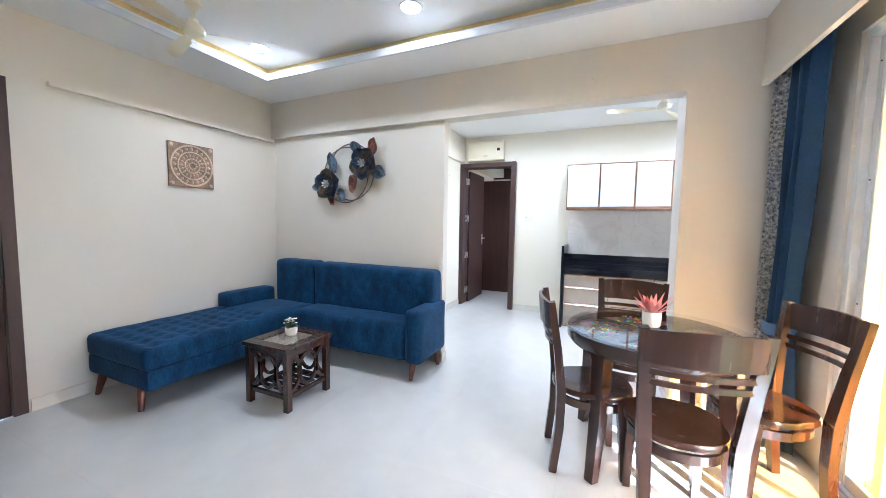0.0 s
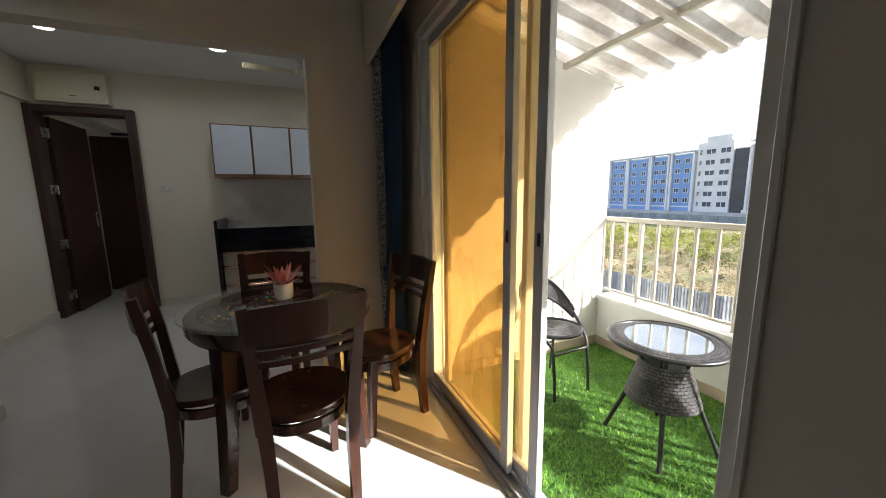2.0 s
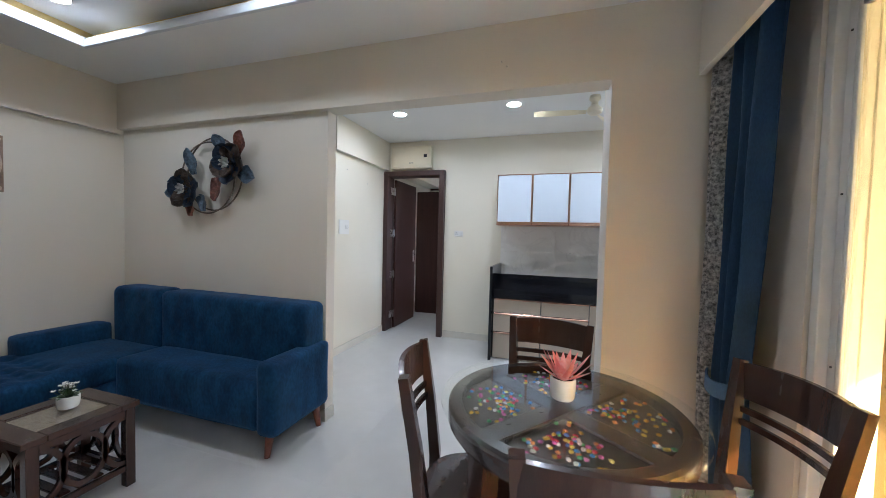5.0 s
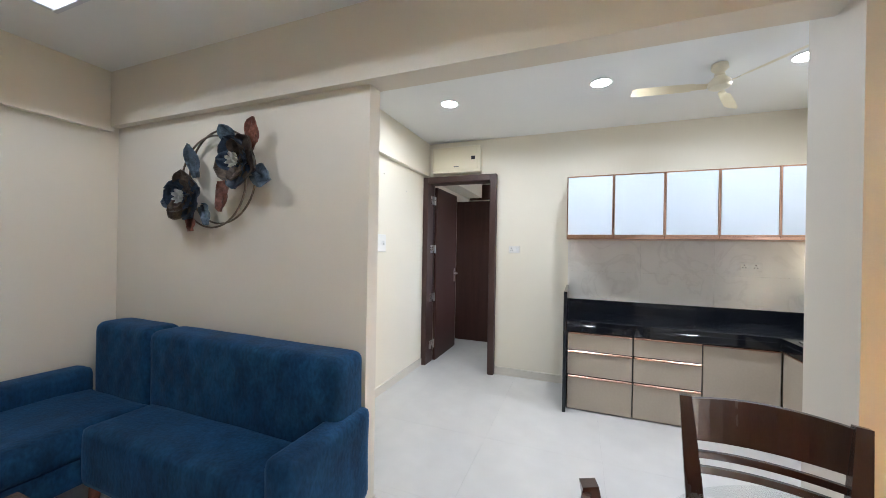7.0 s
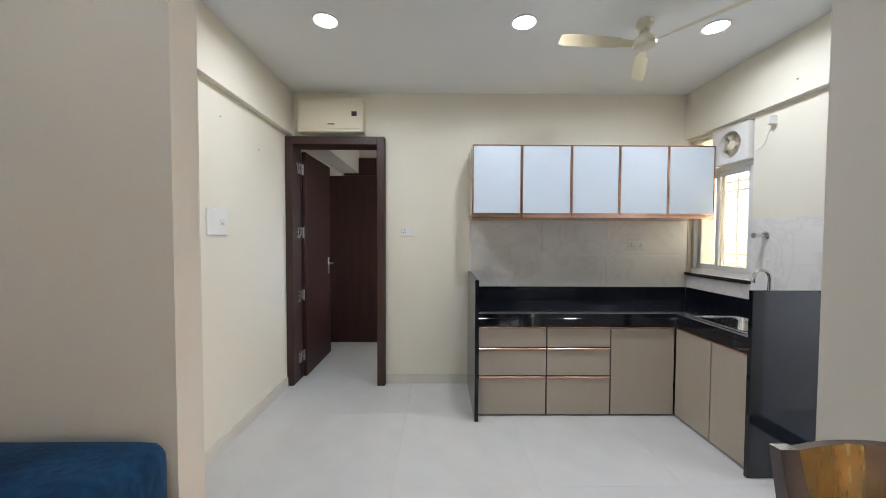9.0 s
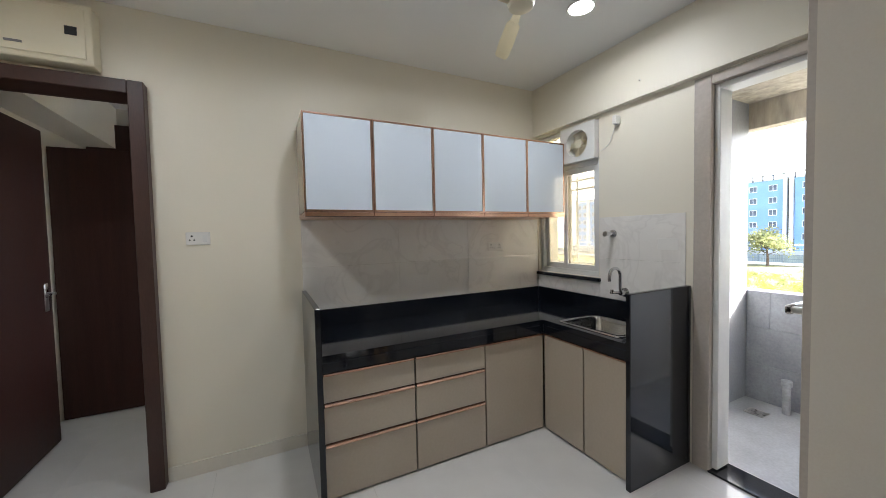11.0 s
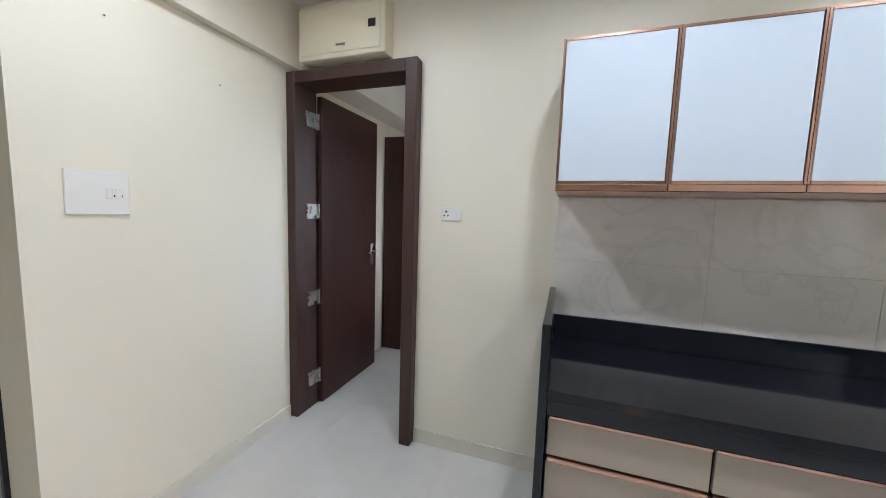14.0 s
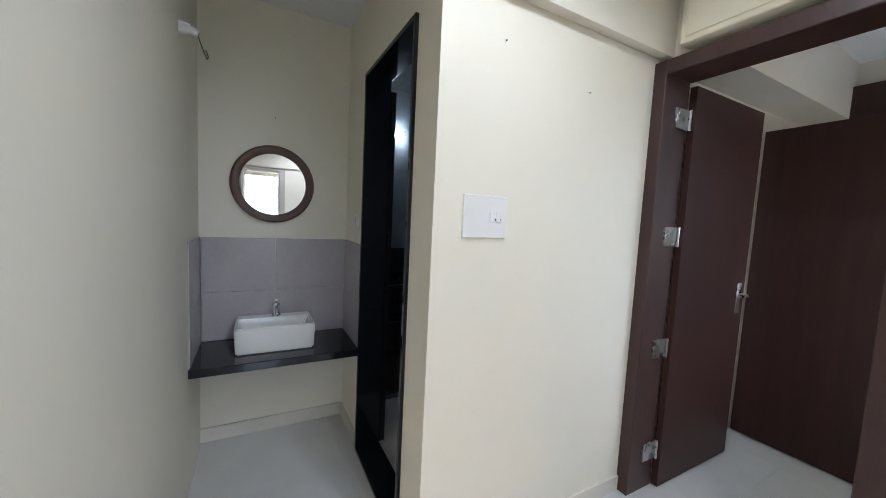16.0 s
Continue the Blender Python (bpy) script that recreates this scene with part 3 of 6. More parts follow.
strap = [(1.16 + 0.068 * math.cos(t), 2.725 + 0.128 * math.sin(t), TIE_Z + 0.03 * math.cos(t)) for t in np.linspace(0, 2 * math.pi, 33)]
sweep(bm, strap, 0.004, 0.035)
part("tieback", bm, BLUECLOTH, curtain, "blue cloth tieback", smooth=60)
rod = thing("curtain_rod", (0, 0, 0), "thin dark curtain rod behind the pelmet", "curtain rod")
bm = bmesh.new()
cyl(bm, (1.165, 0.3, 2.60), (1.165, BEAM_Y, 2.60), 0.008)
part("rod", bm, DARK, rod)

# ---- living room: furniture ----
sofa = thing("sofa", (0, 0, 0), "blue velvet L-shaped tufted sofa on wooden feet", "sofa")
bm = bmesh.new()
rbox(bm, -2.52, -1.262, 2.43, 2.78, 0.17, 0.468, 0.035, 0.04, (), 2, 0.02, 0.03, 0.008)
part("seat", bm, VELVET, sofa, smooth=60)
bm = bmesh.new()
rbox(bm, -2.535, -1.165, 2.735, 2.95, 0.40, 0.893, 0.05, 0.03, stagger(-2.50, -1.20, 0.53, 0.87, 9, 4), 1, -0.014, 0.022)
part("backrest", bm, VELVET, sofa, "buttoned backrest", smooth=60)
bm = bmesh.new()
rbox(bm, -3.08, -2.54, 2.73, 2.95, 0.40, 0.90, 0.055, 0.03, stagger(-3.04, -2.56, 0.53, 0.87, 4, 4), 1, -0.014, 0.022)
part("corner_backrest", bm, VELVET, sofa, "buttoned backrest", smooth=60)
bm = bmesh.new()
rbox(bm, -1.262, -1.12, 2.41, 2.945, 0.165, 0.612, 0.035)
part("armrest", bm, VELVET, sofa, smooth=60)
bm = bmesh.new()
rbox(bm, -3.285, -3.10, 2.22, 2.76, 0.34, 0.60, 0.035)
part("side_armrest", bm, VELVET, sofa, smooth=60)
bm = bmesh.new()
rbox(bm, -3.285, -2.50, 1.24, 2.76, 0.30, 0.458, 0.035, 0.03, stagger(-3.24, -2.54, 1.28, 2.22, 6, 8), 2, 0.032, 0.028, 0.014)
part("chaise_cushion", bm, VELVET, sofa, "deep-buttoned chaise cushion", smooth=60)
bm = bmesh.new()
rbox(bm, -3.28, -2.505, 1.245, 2.90, 0.17, 0.31, 0.02)
part("chaise_base", bm, VELVET, sofa, smooth=60)
for x, y, dx, dy in ((-1.22, 2.50, -0.02, -0.01), (-1.20, 2.88, 0.02, 0.02), (-2.70, 1.31, 0.05, -0.04), (-3.20, 1.31, -0.02, -0.04), (-3.20, 2.80, -0.02, 0.03), (-2.50, 2.50, 0, -0.02)):
    bm = bmesh.new()
    cyl(bm, (x + dx, y + dy, 0), (x, y, 0.18), 0.017, 0.032, 12)
    part("foot", bm, REDWOOD, sofa, "tapered reddish wooden foot", smooth=50)

ctab = thing("coffee_table", (-1.94, 1.88, 0), "square dark wooden coffee table with glass inlay", "coffee table")
H = 0.45
for sx in (-1, 1):
    for sy in (-1, 1):
        bm = bmesh.new()
        box(bm, sx * 0.185 - 0.022, sx * 0.185 + 0.022, sy * 0.185 - 0.022, sy * 0.185 + 0.022, 0, H - 0.03, 0.003)
        part("leg", bm, WOOD, ctab)
bm = bmesh.new()
for b in ((-0.215, 0.215, -0.225, -0.14, H - 0.03, H), (-0.215, 0.215, 0.14, 0.225, H - 0.03, H), (-0.215, -0.13, -0.14, 0.14, H - 0.03, H), (0.13, 0.215, -0.14, 0.14, H - 0.03, H)):
    box(bm, *b, 0.003)
part("top_frame", bm, WOOD, ctab)
bm = bmesh.new()
box(bm, -0.132, 0.132, -0.142, 0.142, H - 0.022, H - 0.012)
part("inlay", bm, mat("woven cane inlay", (0.34, 0.27, 0.19), 0.5, vary=0.15, scale=30, fine=300, bump=0.1), ctab, "tan cane inlay")
bm = bmesh.new()
box(bm, -0.131, 0.131, -0.141, 0.141, H - 0.008, H - 0.002)
part("glass_top", bm, CLEAR, ctab, "clear glass pane")
for s in (-1, 1):
    for ax in (0, 1):
        bm = bmesh.new()

        def P(u, z):
            return (u, s * 0.185, z) if ax == 0 else (s * 0.185, u, z)
        up = (0, 1, 0) if ax == 0 else (1, 0, 0)
        sweep(bm, [P(-0.165, 0.40), P(0.165, 0.40)], 0.02, 0.012, up)
        sweep(bm, [P(-0.165, 0.10), P(0.165, 0.10)], 0.014, 0.011, up)
        for c, rad, t0, t1 in ((0.0, 0.085, 0, 360), (-0.165, 0.09, -90, 90), (0.165, 0.09, 90, 270)):
            pts = [P(c + rad * math.cos(radians(t)), 0.255 + rad * 1.35 * math.sin(radians(t))) for t in np.linspace(t0, t1, 17)]
            sweep(bm, pts, 0.012, 0.009, up)
        part("lattice", bm, WOOD, ctab, "carved circle lattice")
for i in range(5):
    bm = bmesh.new()
    y = -0.13 + i * 0.065
    box(bm, -0.17, 0.17, y - 0.02, y + 0.02, 0.112, 0.124, 0.002)
    part("shelf_slat", bm, WOOD, ctab)


def white_pot(name, at, r, h, label, leaf_fn):
    t = thing(name, at, label, "plant pot")
    bm = bmesh.new()
    lathe(bm, [(r * 0.80, 0), (r * 0.92, 0.006), (r, h * 0.5), (r, h - 0.004), (r * 0.96, h), (r * 0.86, h), (r * 0.84, h - 0.012), (0.002, h - 0.013)], 28)
    part("pot", bm, WHITE, t, "white ceramic pot", smooth=40)
    bm = bmesh.new()
    disc(bm, (0, 0), r * 0.85, h - 0.016, h - 0.009, 20)
    part("soil", bm, mat("dark soil", (0.03, 0.02, 0.015), 0.95, vary=0.3, scale=60, bump=0.6), t)
    leaf_fn(t, h)
    return t


PINK = mat("pink succulent leaf", (0.70, 0.16, 0.17), 0.4, vary=0.20, scale=14, bump=0.03, tint=(0.86, 0.45, 0.42))
GREENLEAF = mat("dull green leaf", (0.055, 0.10, 0.035), 0.5, vary=0.25, scale=25)
PETAL = mat("white petal", (0.80, 0.80, 0.76), 0.55, vary=0.03)


def blade(bm, base, direction, length, width, curl, n=6):
    d = Vector(direction).normalized()
    side = d.cross(Vector((0, 0, 1)))
    side = side.normalized() if side.length > 1e-3 else Vector((1, 0, 0))
    prev = None
    for i in range(n + 1):
        u = i / n
        p = Vector(base) + d * length * u + Vector((0, 0, 1)) * curl * u * u * length
        w = width * math.sin(math.pi * (0.12 + 0.88 * u)) ** 0.8 if u < 1 else 0.001
        up = Vector((0, 0, 0.25 * w))
        row = [bm.verts.new(p - side * w + up), bm.verts.new(p - up), bm.verts.new(p + side * w + up), bm.verts.new(p + up * 0.6)]
        if prev:
            for j in range(4):
                bm.faces.new((prev[j], prev[(j + 1) % 4], row[(j + 1) % 4], row[j]))
        prev = row


def succulent(t, h):
    rng = random.Random(4)
    for i in range(22):
        a = i * 2.399
        el = 0.3 + 0.95 * (i / 22)
        bm = bmesh.new()
        blade(bm, (0.008 * math.cos(a), 0.008 * math.sin(a), h - 0.012), (math.cos(a) * math.cos(el), math.sin(a) * math.cos(el), math.sin(el)), rng.uniform(0.085, 0.125), rng.uniform(0.010, 0.0135), rng.uniform(0.0, 0.4))
        part("leaf", bm, PINK, t, smooth=60)


def white_bloom(t, h):
    rng = random.Random(9)
    bg = bmesh.new()
    for i in range(26):
        bm = bmesh.new()
        a, rr = rng.uniform(0, 6.283), rng.uniform(0.005, 0.055)
        z = h + 0.03 + rng.uniform(0, 0.045) * (1.2 - rr / 0.06)
        c = Vector((rr * math.cos(a), rr * math.sin(a), z))
        tube(bg, [(0.3 * c.x, 0.3 * c.y, h - 0.012), c], 0.0012, 4)
        for k in range(5):
            b = a + k * 1.257
            blade(bm, c, (math.cos(b), math.sin(b), 0.35), 0.013, 0.0055, 0.2, 2)
        part("flower", bm, PETAL, t, "small white flower")
    for i in range(22):
        a = i * 2.399
        blade(bg, (0, 0, h - 0.012), (math.cos(a), math.sin(a), rng.uniform(0.3, 1.2)), rng.uniform(0.05, 0.075), 0.009, -0.2, 4)
    part("foliage", bg, GREENLEAF, t, "dull green leaves")


white_pot("flower_pot", (-1.965, 1.925, H), 0.045, 0.062, "small white pot of white flowers on the coffee table", white_bloom)

# dining table: wooden well with pebbles under a glass disc
TC = (0.433, 2.215)
TH = 0.76
dining = thing("dining_table", (*TC, 0), "round dark wooden dining table with a glass top", "dining table", rz=6)
bm = bmesh.new()
n = 48
rings = []
for r, z in ((0.385, 0.655), (0.42, 0.655), (0.437, 0.68), (0.437, 0.735), (0.427, 0.7445), (0.385, 0.7445)):
    rings.append([bm.verts.new((r * math.cos(2 * math.pi * i / n), r * math.sin(2 * math.pi * i / n), z)) for i in range(n)])
for k in range(len(rings)):
    A, B = rings[k], rings[(k + 1) % len(rings)]
    for i in range(n):
        bm.faces.new((A[i], A[(i + 1) % n], B[(i + 1) % n], B[i]))
part("rim", bm, WOOD, dining, smooth=40)
bm = bmesh.new()
disc(bm, (0, 0), 0.384, 0.69, 0.71, 48)
part("well", bm, mat("brown table well", (0.055, 0.036, 0.028), 0.4, vary=0.12, scale=6, bump=0.05), dining, "brown recessed tray")
for a in (45, 135):
    bm = bmesh.new()
    box(bm, -0.383, 0.383, -0.045, 0.045, 0.711, 0.735 - a * 0.0001, 0.004)
    bmesh.ops.rotate(bm, verts=bm.verts, cent=(0, 0, 0), matrix=Matrix.Rotation(radians(a), 3, "Z"))
    part("crossbar", bm, WOOD, dining)
bm = bmesh.new()
disc(bm, (0, 0), 0.465, 0.746, TH, 64)
part("glass_top", bm, glass("table glass", (0.93, 0.96, 0.95), gloss=0.9), dining, "clear round glass top", smooth=40)
for k in range(4):
    a = radians(45 + 90 * k)
    bm = bmesh.new()
    d = Vector((math.cos(a), math.sin(a), 0))
    sweep(bm, [d * 0.43, d * 0.40 + Vector((0, 0, 0.3)), d * 0.385 + Vector((0, 0, 0.68))], [0.024, 0.03, 0.036], [0.024, 0.03, 0.036], (-d.y, d.x, 0))
    part("leg", bm, WOOD, dining)
bm = bmesh.new()
for k in range(2):
    a = radians(45 + 90 * k)
    d = Vector((math.cos(a), math.sin(a), 0))
    sweep(bm, [d * -0.37 + Vector((0, 0, 0.63 - k * 0.001)), d * 0.37 + Vector((0, 0, 0.63 - k * 0.001))], 0.02, 0.024)
part("brace", bm, WOOD, dining)
white_pot("succulent_pot", (TC[0], TC[1] + 0.01, TH), 0.048, 0.082, "white ceramic pot with a pink succulent on the table", succulent)


def dining_chair():
    """Local +y faces the table; the back stands at y = 0."""
    c = thing("dining_chair", (0, 0, 0), "dark-stained wooden dining chair with a slatted back", "chair", "chairs round the dining table")
    SH = 0.455
    bm = bmesh.new()
    pts = []
    for i in range(36):
        t = 2 * math.pi * i / 36
        x, y = math.cos(t), math.sin(t)
        k = 0.205 if y > 0 else 0.19
        pts.append((k * abs(x) ** 0.85 * (1 if x > 0 else -1), 0.20 + 0.205 * abs(y) ** 0.85 * (1 if y > 0 else -1)))
    rows = []
    for off, z in ((0.93, SH - 0.034), (1.0, SH - 0.026), (1.0, SH - 0.008), (0.97, SH), (0.6, SH - 0.008), (0.2, SH - 0.012)):
        rows.append([bm.verts.new((x * off, 0.2 + (y - 0.2) * off, z)) for x, y in pts])
    for A, B in zip(rows, rows[1:]):
        for i in range(36):
            bm.faces.new((A[i], A[(i + 1) % 36], B[(i + 1) % 36], B[i]))
    bm.faces.new(rows[0][::-1])
    bm.faces.new(rows[-1])
    part("seat", bm, WOOD, c, smooth=50)
    bm = bmesh.new()
    sweep(bm, [(x * 0.86, 0.2 + (y - 0.2) * 0.86, SH - 0.075) for x, y in pts + pts[:1]], 0.009, 0.02)
    part("apron_ring", bm, WOOD, c, "curved ring under the seat")
    for s in (-1, 1):
        bm = bmesh.new()
        path = [(s * 0.155, -0.005, 0), (s * 0.160, 0.02, 0.25), (s * 0.168, 0.022, 0.45), (s * 0.185, -0.005, 0.68), (s * 0.205, -0.045, 0.925)]
        sweep(bm, path, [0.019, 0.021, 0.022, 0.019, 0.016], [0.019, 0.023, 0.026, 0.023, 0.017], (1, 0, 0))
        part("rear_leg", bm, WOOD, c)
        bm = bmesh.new()
        sweep(bm, [(s * 0.150, 0.345, 0), (s * 0.148, 0.335, 0.22), (s * 0.14, 0.32, SH - 0.03)], [0.016, 0.02, 0.023], [0.016, 0.02, 0.023], (1, 0, 0))
        part("front_leg", bm, WOOD, c)

    def rail(z0, z1, w, y, bow, th, name):
        bm = bmesh.new()
        k = 13
        prev = None
        for i in range(k):
            u = 2 * i / (k - 1) - 1
            yy = y - bow * (1 - u * u)
            crown = 0.012 * (1 - u * u) if name == "top_rail" else 0
            row = [bm.verts.new((u * w, yy - th, z0)), bm.verts.new((u * w, yy + th, z0)), bm.verts.new((u * w, yy + th - 0.012 * (z1 > 0.9), z1 + crown)), bm.verts.new((u * w, yy - th - 0.012 * (z1 > 0.9), z1 + crown))]
            if prev:
                for j in range(4):
                    bm.faces.new((prev[j], prev[(j + 1) % 4], row[(j + 1) % 4], row[j]))
            else:
                bm.faces.new(row)
            prev = row
        bm.faces.new(prev)
        part(name, bm, WOOD, c)

    rail(0.785, 0.915, 0.203, -0.035, 0.04, 0.009, "top_rail")
    rail(0.735, 0.757, 0.190, -0.022, 0.036, 0.007, "slat")
    rail(0.69, 0.712, 0.186, -0.015, 0.034, 0.007, "slat")
    return c


chair = dining_chair()
chair.matrix_world = pose(0.52, 1.61, 0, 0, 0, 8)
for x, y, a in ((-0.056, 2.03, -78), (1.105, 2.235, 107), (0.37, 2.76, 171)):
    copy_thing(chair, pose(x, y, 0, 0, 0, a))

# wall art
CARVE = mat("carved tan wood", (0.58, 0.44, 0.32), 0.6, vary=0.12, scale=9, fine=80, bump=0.1)
DARKCARVE = mat("brown stained wood", (0.30, 0.20, 0.135), 0.6, vary=0.15, scale=9, bump=0.1)
art = thing("wall_panel", (XL, 2.04, 1.80), "square carved wooden mandala panel on the wall", "wall art")
bm = bmesh.new()
box(bm, 0, 0.016, -0.195, 0.195, -0.195, 0.195, 0.002)
part("board", bm, DARKCARVE, art)


def ring_flat(bm, r0, r1, x0, x1, n=40):
    A = [[bm.verts.new((x, r * math.cos(2 * math.pi * i / n), r * math.sin(2 * math.pi * i / n))) for i in range(n)] for r, x in ((r0, x0), (r0, x1), (r1, x1), (r1, x0))]
    for k in range(4):
        for i in range(n):
            bm.faces.new((A[k][i], A[k][(i + 1) % n], A[(k + 1) % 4][(i + 1) % n], A[(k + 1) % 4][i]))


for r0, r1, x1 in ((0.172, 0.186, 0.026), (0.118, 0.128, 0.026), (0.060, 0.067, 0.026), (0.026, 0.032, 0.028)):
    bm = bmesh.new()
    ring_flat(bm, r0, r1, 0.016, x1)
    part("ring", bm, CARVE, art)
for r, k, ln, w in ((0.128, 20, 0.044, 0.015), (0.067, 18, 0.05, 0.0085), (0.032, 12, 0.027, 0.006)):
    for i in range(k):
        a = 2 * math.pi * i / k
        bm = bmesh.new()
        d, s = Vector((0, math.cos(a), math.sin(a))), Vector((0, -math.sin(a), math.cos(a)))
        base = [bm.verts.new(d * (r + ln * u) + s * w * v + Vector((0.016, 0, 0))) for u, v in ((0.02, 0), (0.45, 1), (0.98, 0), (0.45, -1))]
        top = bm.verts.new(d * (r + ln * 0.45) + Vector((0.026, 0, 0)))
        for j in range(4):
            bm.faces.new((base[j], base[(j + 1) % 4], top))
        part("petal", bm, CARVE, art)
for sy in (-1, 1):
    for sz in (-1, 1):
        bm = bmesh.new()
        cyl(bm, (0.016, sy * 0.168, sz * 0.168), (0.022, sy * 0.168, sz * 0.168), 0.02, 0.012, 5)
        part("corner_boss", bm, CARVE, art)

FLX, FLZ = -2.245, 1.79
metal_art = thing("wall_flower", (FLX, YF, FLZ), "metal wall sculpture of two dark flowers on hoops", "wall art")
NAVY = mat("navy painted metal", (0.055, 0.085, 0.14), 0.4, metal=0.15, vary=0.3, scale=10, bump=0.05)
BROWNM = mat("brown painted metal", (0.19, 0.14, 0.105), 0.4, metal=0.15, vary=0.3, scale=10, bump=0.05)
SLATE = mat("slate blue painted metal", (0.21, 0.28, 0.36), 0.4, metal=0.15, vary=0.25, scale=12, bump=0.05)
RUST = mat("rust painted metal", (0.36, 0.16, 0.12), 0.45, metal=0.35, vary=0.25, scale=12, bump=0.05)
for (cx, cz), r, y in (((0.04, 0.03), 0.285, -0.03), ((-0.015, 0.0), 0.28, -0.045)):
    bm = bmesh.new()
    tube(bm, [(cx + r * math.cos(t), y, cz + r * math.sin(t)) for t in np.linspace(0, 2 * math.pi, 49)[:-1]], 0.006, 8, True)
    part("hoop", bm, BROWNM, metal_art, "thin bronze hoop", smooth=60)


def petal(at, ang, ln, w, m, name, lift, out=0.0, label=""):
    """A cupped metal leaf in the plane of the wall, lifting off it towards its tip."""
    bm = bmesh.new()
    nu, nv = 7, 6
    grid = []
    for i in range(nu + 1):
        u = i / nu
        half = w * (math.sin(math.pi * min(1, 0.08 + 0.92 * u)) ** 0.6 if u < 1 else 0.05)
        row = []
        for j in range(nv + 1):
            v = 2 * j / nv - 1
            a, b = u * ln, v * half
            x = at[0] + a * math.cos(ang) - b * math.sin(ang)
            z = at[1] + a * math.sin(ang) + b * math.cos(ang)
            y = -0.05 - out - lift * u * u - 0.25 * half * v * v + 0.012 * math.sin(7 * v + 5 * u)
            row.append(bm.verts.new((x, y, z)))
        grid.append(row)
    for A, B in zip(grid, grid[1:]):
        for j in range(nv):
            bm.faces.new((A[j], A[j + 1], B[j + 1], B[j]))
    bmesh.ops.solidify(bm, geom=bm.faces[:], thickness=0.003)
    part(name, bm, m, metal_art, label, smooth=60)


for c, k0 in (((-0.22, -0.09), 0.3), ((0.235, 0.10), 0.9)):
    for k in range(5):
        petal(c, k0 + k * 1.257, 0.165, 0.095, (NAVY, BROWNM)[(k + int(k0 > 0.5)) % 2], "petal", 0.045)
    for k in range(4):
        petal(c, k0 + 0.6 + k * 1.571, 0.115, 0.06, (BROWNM, NAVY)[k % 2], "petal", 0.05, 0.02)
    for k in range(7):
        petal(c, k * 0.9, 0.045, 0.014, PETAL, "stamen", 0.02, 0.05, "white painted centre")
for at, ang, ln, w, m in (((-0.15, 0.03), 1.75, 0.21, 0.055, SLATE), ((0.17, 0.21), 2.2, 0.14, 0.05, SLATE), ((0.30, 0.17), 1.25, 0.18, 0.055, RUST), ((0.32, 0.04), -0.35, 0.18, 0.07, SLATE), ((0.08, 0.0), -1.45, 0.19, 0.06, RUST), ((-0.10, -0.14), -0.9, 0.16, 0.05, SLATE), ((-0.22, -0.20), -0.9, 0.13, 0.05, RUST), ((-0.30, -0.10), 3.3, 0.13, 0.05, SLATE)):
    petal(at, ang, ln, w, m, "leaf", 0.03)

# ceiling fans and lights
def ceiling_fan(at, drop, label, a0):
    f = thing("ceiling_fan", at, label, "ceiling fan")
    bm = bmesh.new()
    lathe(bm, [(0.045, 0.0), (0.05, -0.03), (0.022, -0.06), (0.012, -0.062), (0.012, -drop + 0.06), (0.03, -drop + 0.055), (0.03, -drop + 0.02)], 20)
    part("rod", bm, CREAM, f, smooth=40)
    bm = bmesh.new()
    lathe(bm, [(0.022, -drop + 0.045), (0.038, -drop + 0.03), (0.062, -drop + 0.005), (0.068, -drop - 0.015), (0.060, -drop - 0.035), (0.04, -drop - 0.045), (0.01, -drop - 0.05)], 28)
    part("motor", bm, CREAM, f, smooth=40)
    for k in range(3):
        a = radians(a0 + 120 * k)
        d, s = Vector((math.cos(a), math.sin(a), 0)), Vector((-math.sin(a), math.cos(a), 0))
        bm = bmesh.new()
        rows = []
        for u, w in ((0.07, 0.016), (0.14, 0.02), (0.17, 0.036), (0.36, 0.042), (0.50, 0.04), (0.53, 0.028)):
            rows.append([bm.verts.new(d * u + s * w * v + Vector((0, 0, -drop - 0.02 + 0.012 * v))) for v in (-1, 0, 1)])
        for A, B in zip(rows, rows[1:]):
            for j in range(2):
                bm.faces.new((A[j], A[j + 1], B[j + 1], B[j]))
        bmesh.ops.solidify(bm, geom=bm.faces[:], thickness=0.004)
        part("blade", bm, CREAM, f)
    return f


ceiling_fan((0.69, 4.28, KCEIL_Z), 0.12, "cream three-bladed fan under the kitchen ceiling", 65)
ceiling_fan((-2.40, 1.55, 2.77), 0.18, "cream three-bladed fan under the tray ceiling", 165)


def downlight(x, y, z, watts):
    d = thing("downlight", (x, y, z), "round white recessed ceiling light, switched on", "ceiling light", "recessed ceiling lights")
    bm = bmesh.new()
    lathe(bm, [(0.066, 0.0), (0.078, 0.0), (0.08, -0.004), (0.076, -0.009), (0.066, -0.007)], 32, caps=False)
    part("rim", bm, PLASTIC, d, smooth=40)
    bm = bmesh.new()
    disc(bm, (0, 0), 0.066, -0.006, -0.003, 32)
    part("diffuser", bm, LIGHT, d, "glowing white diffuser")
    lamp = bpy.data.lights.new("downlight_lamp", "AREA")
    lamp.shape, lamp.size, lamp.energy, lamp.color = "DISK", 0.13, watts, (1.0, 0.985, 0.96)
    lamp.spread = radians(165)
    ob = new("downlight_lamp", lamp)
    ob.location = (x, y, z - 0.0075)



for x, y in ((-2.55, 2.17), (-1.086, 2.168)):
    downlight(x, y, 2.77, LIVING_WATTS)
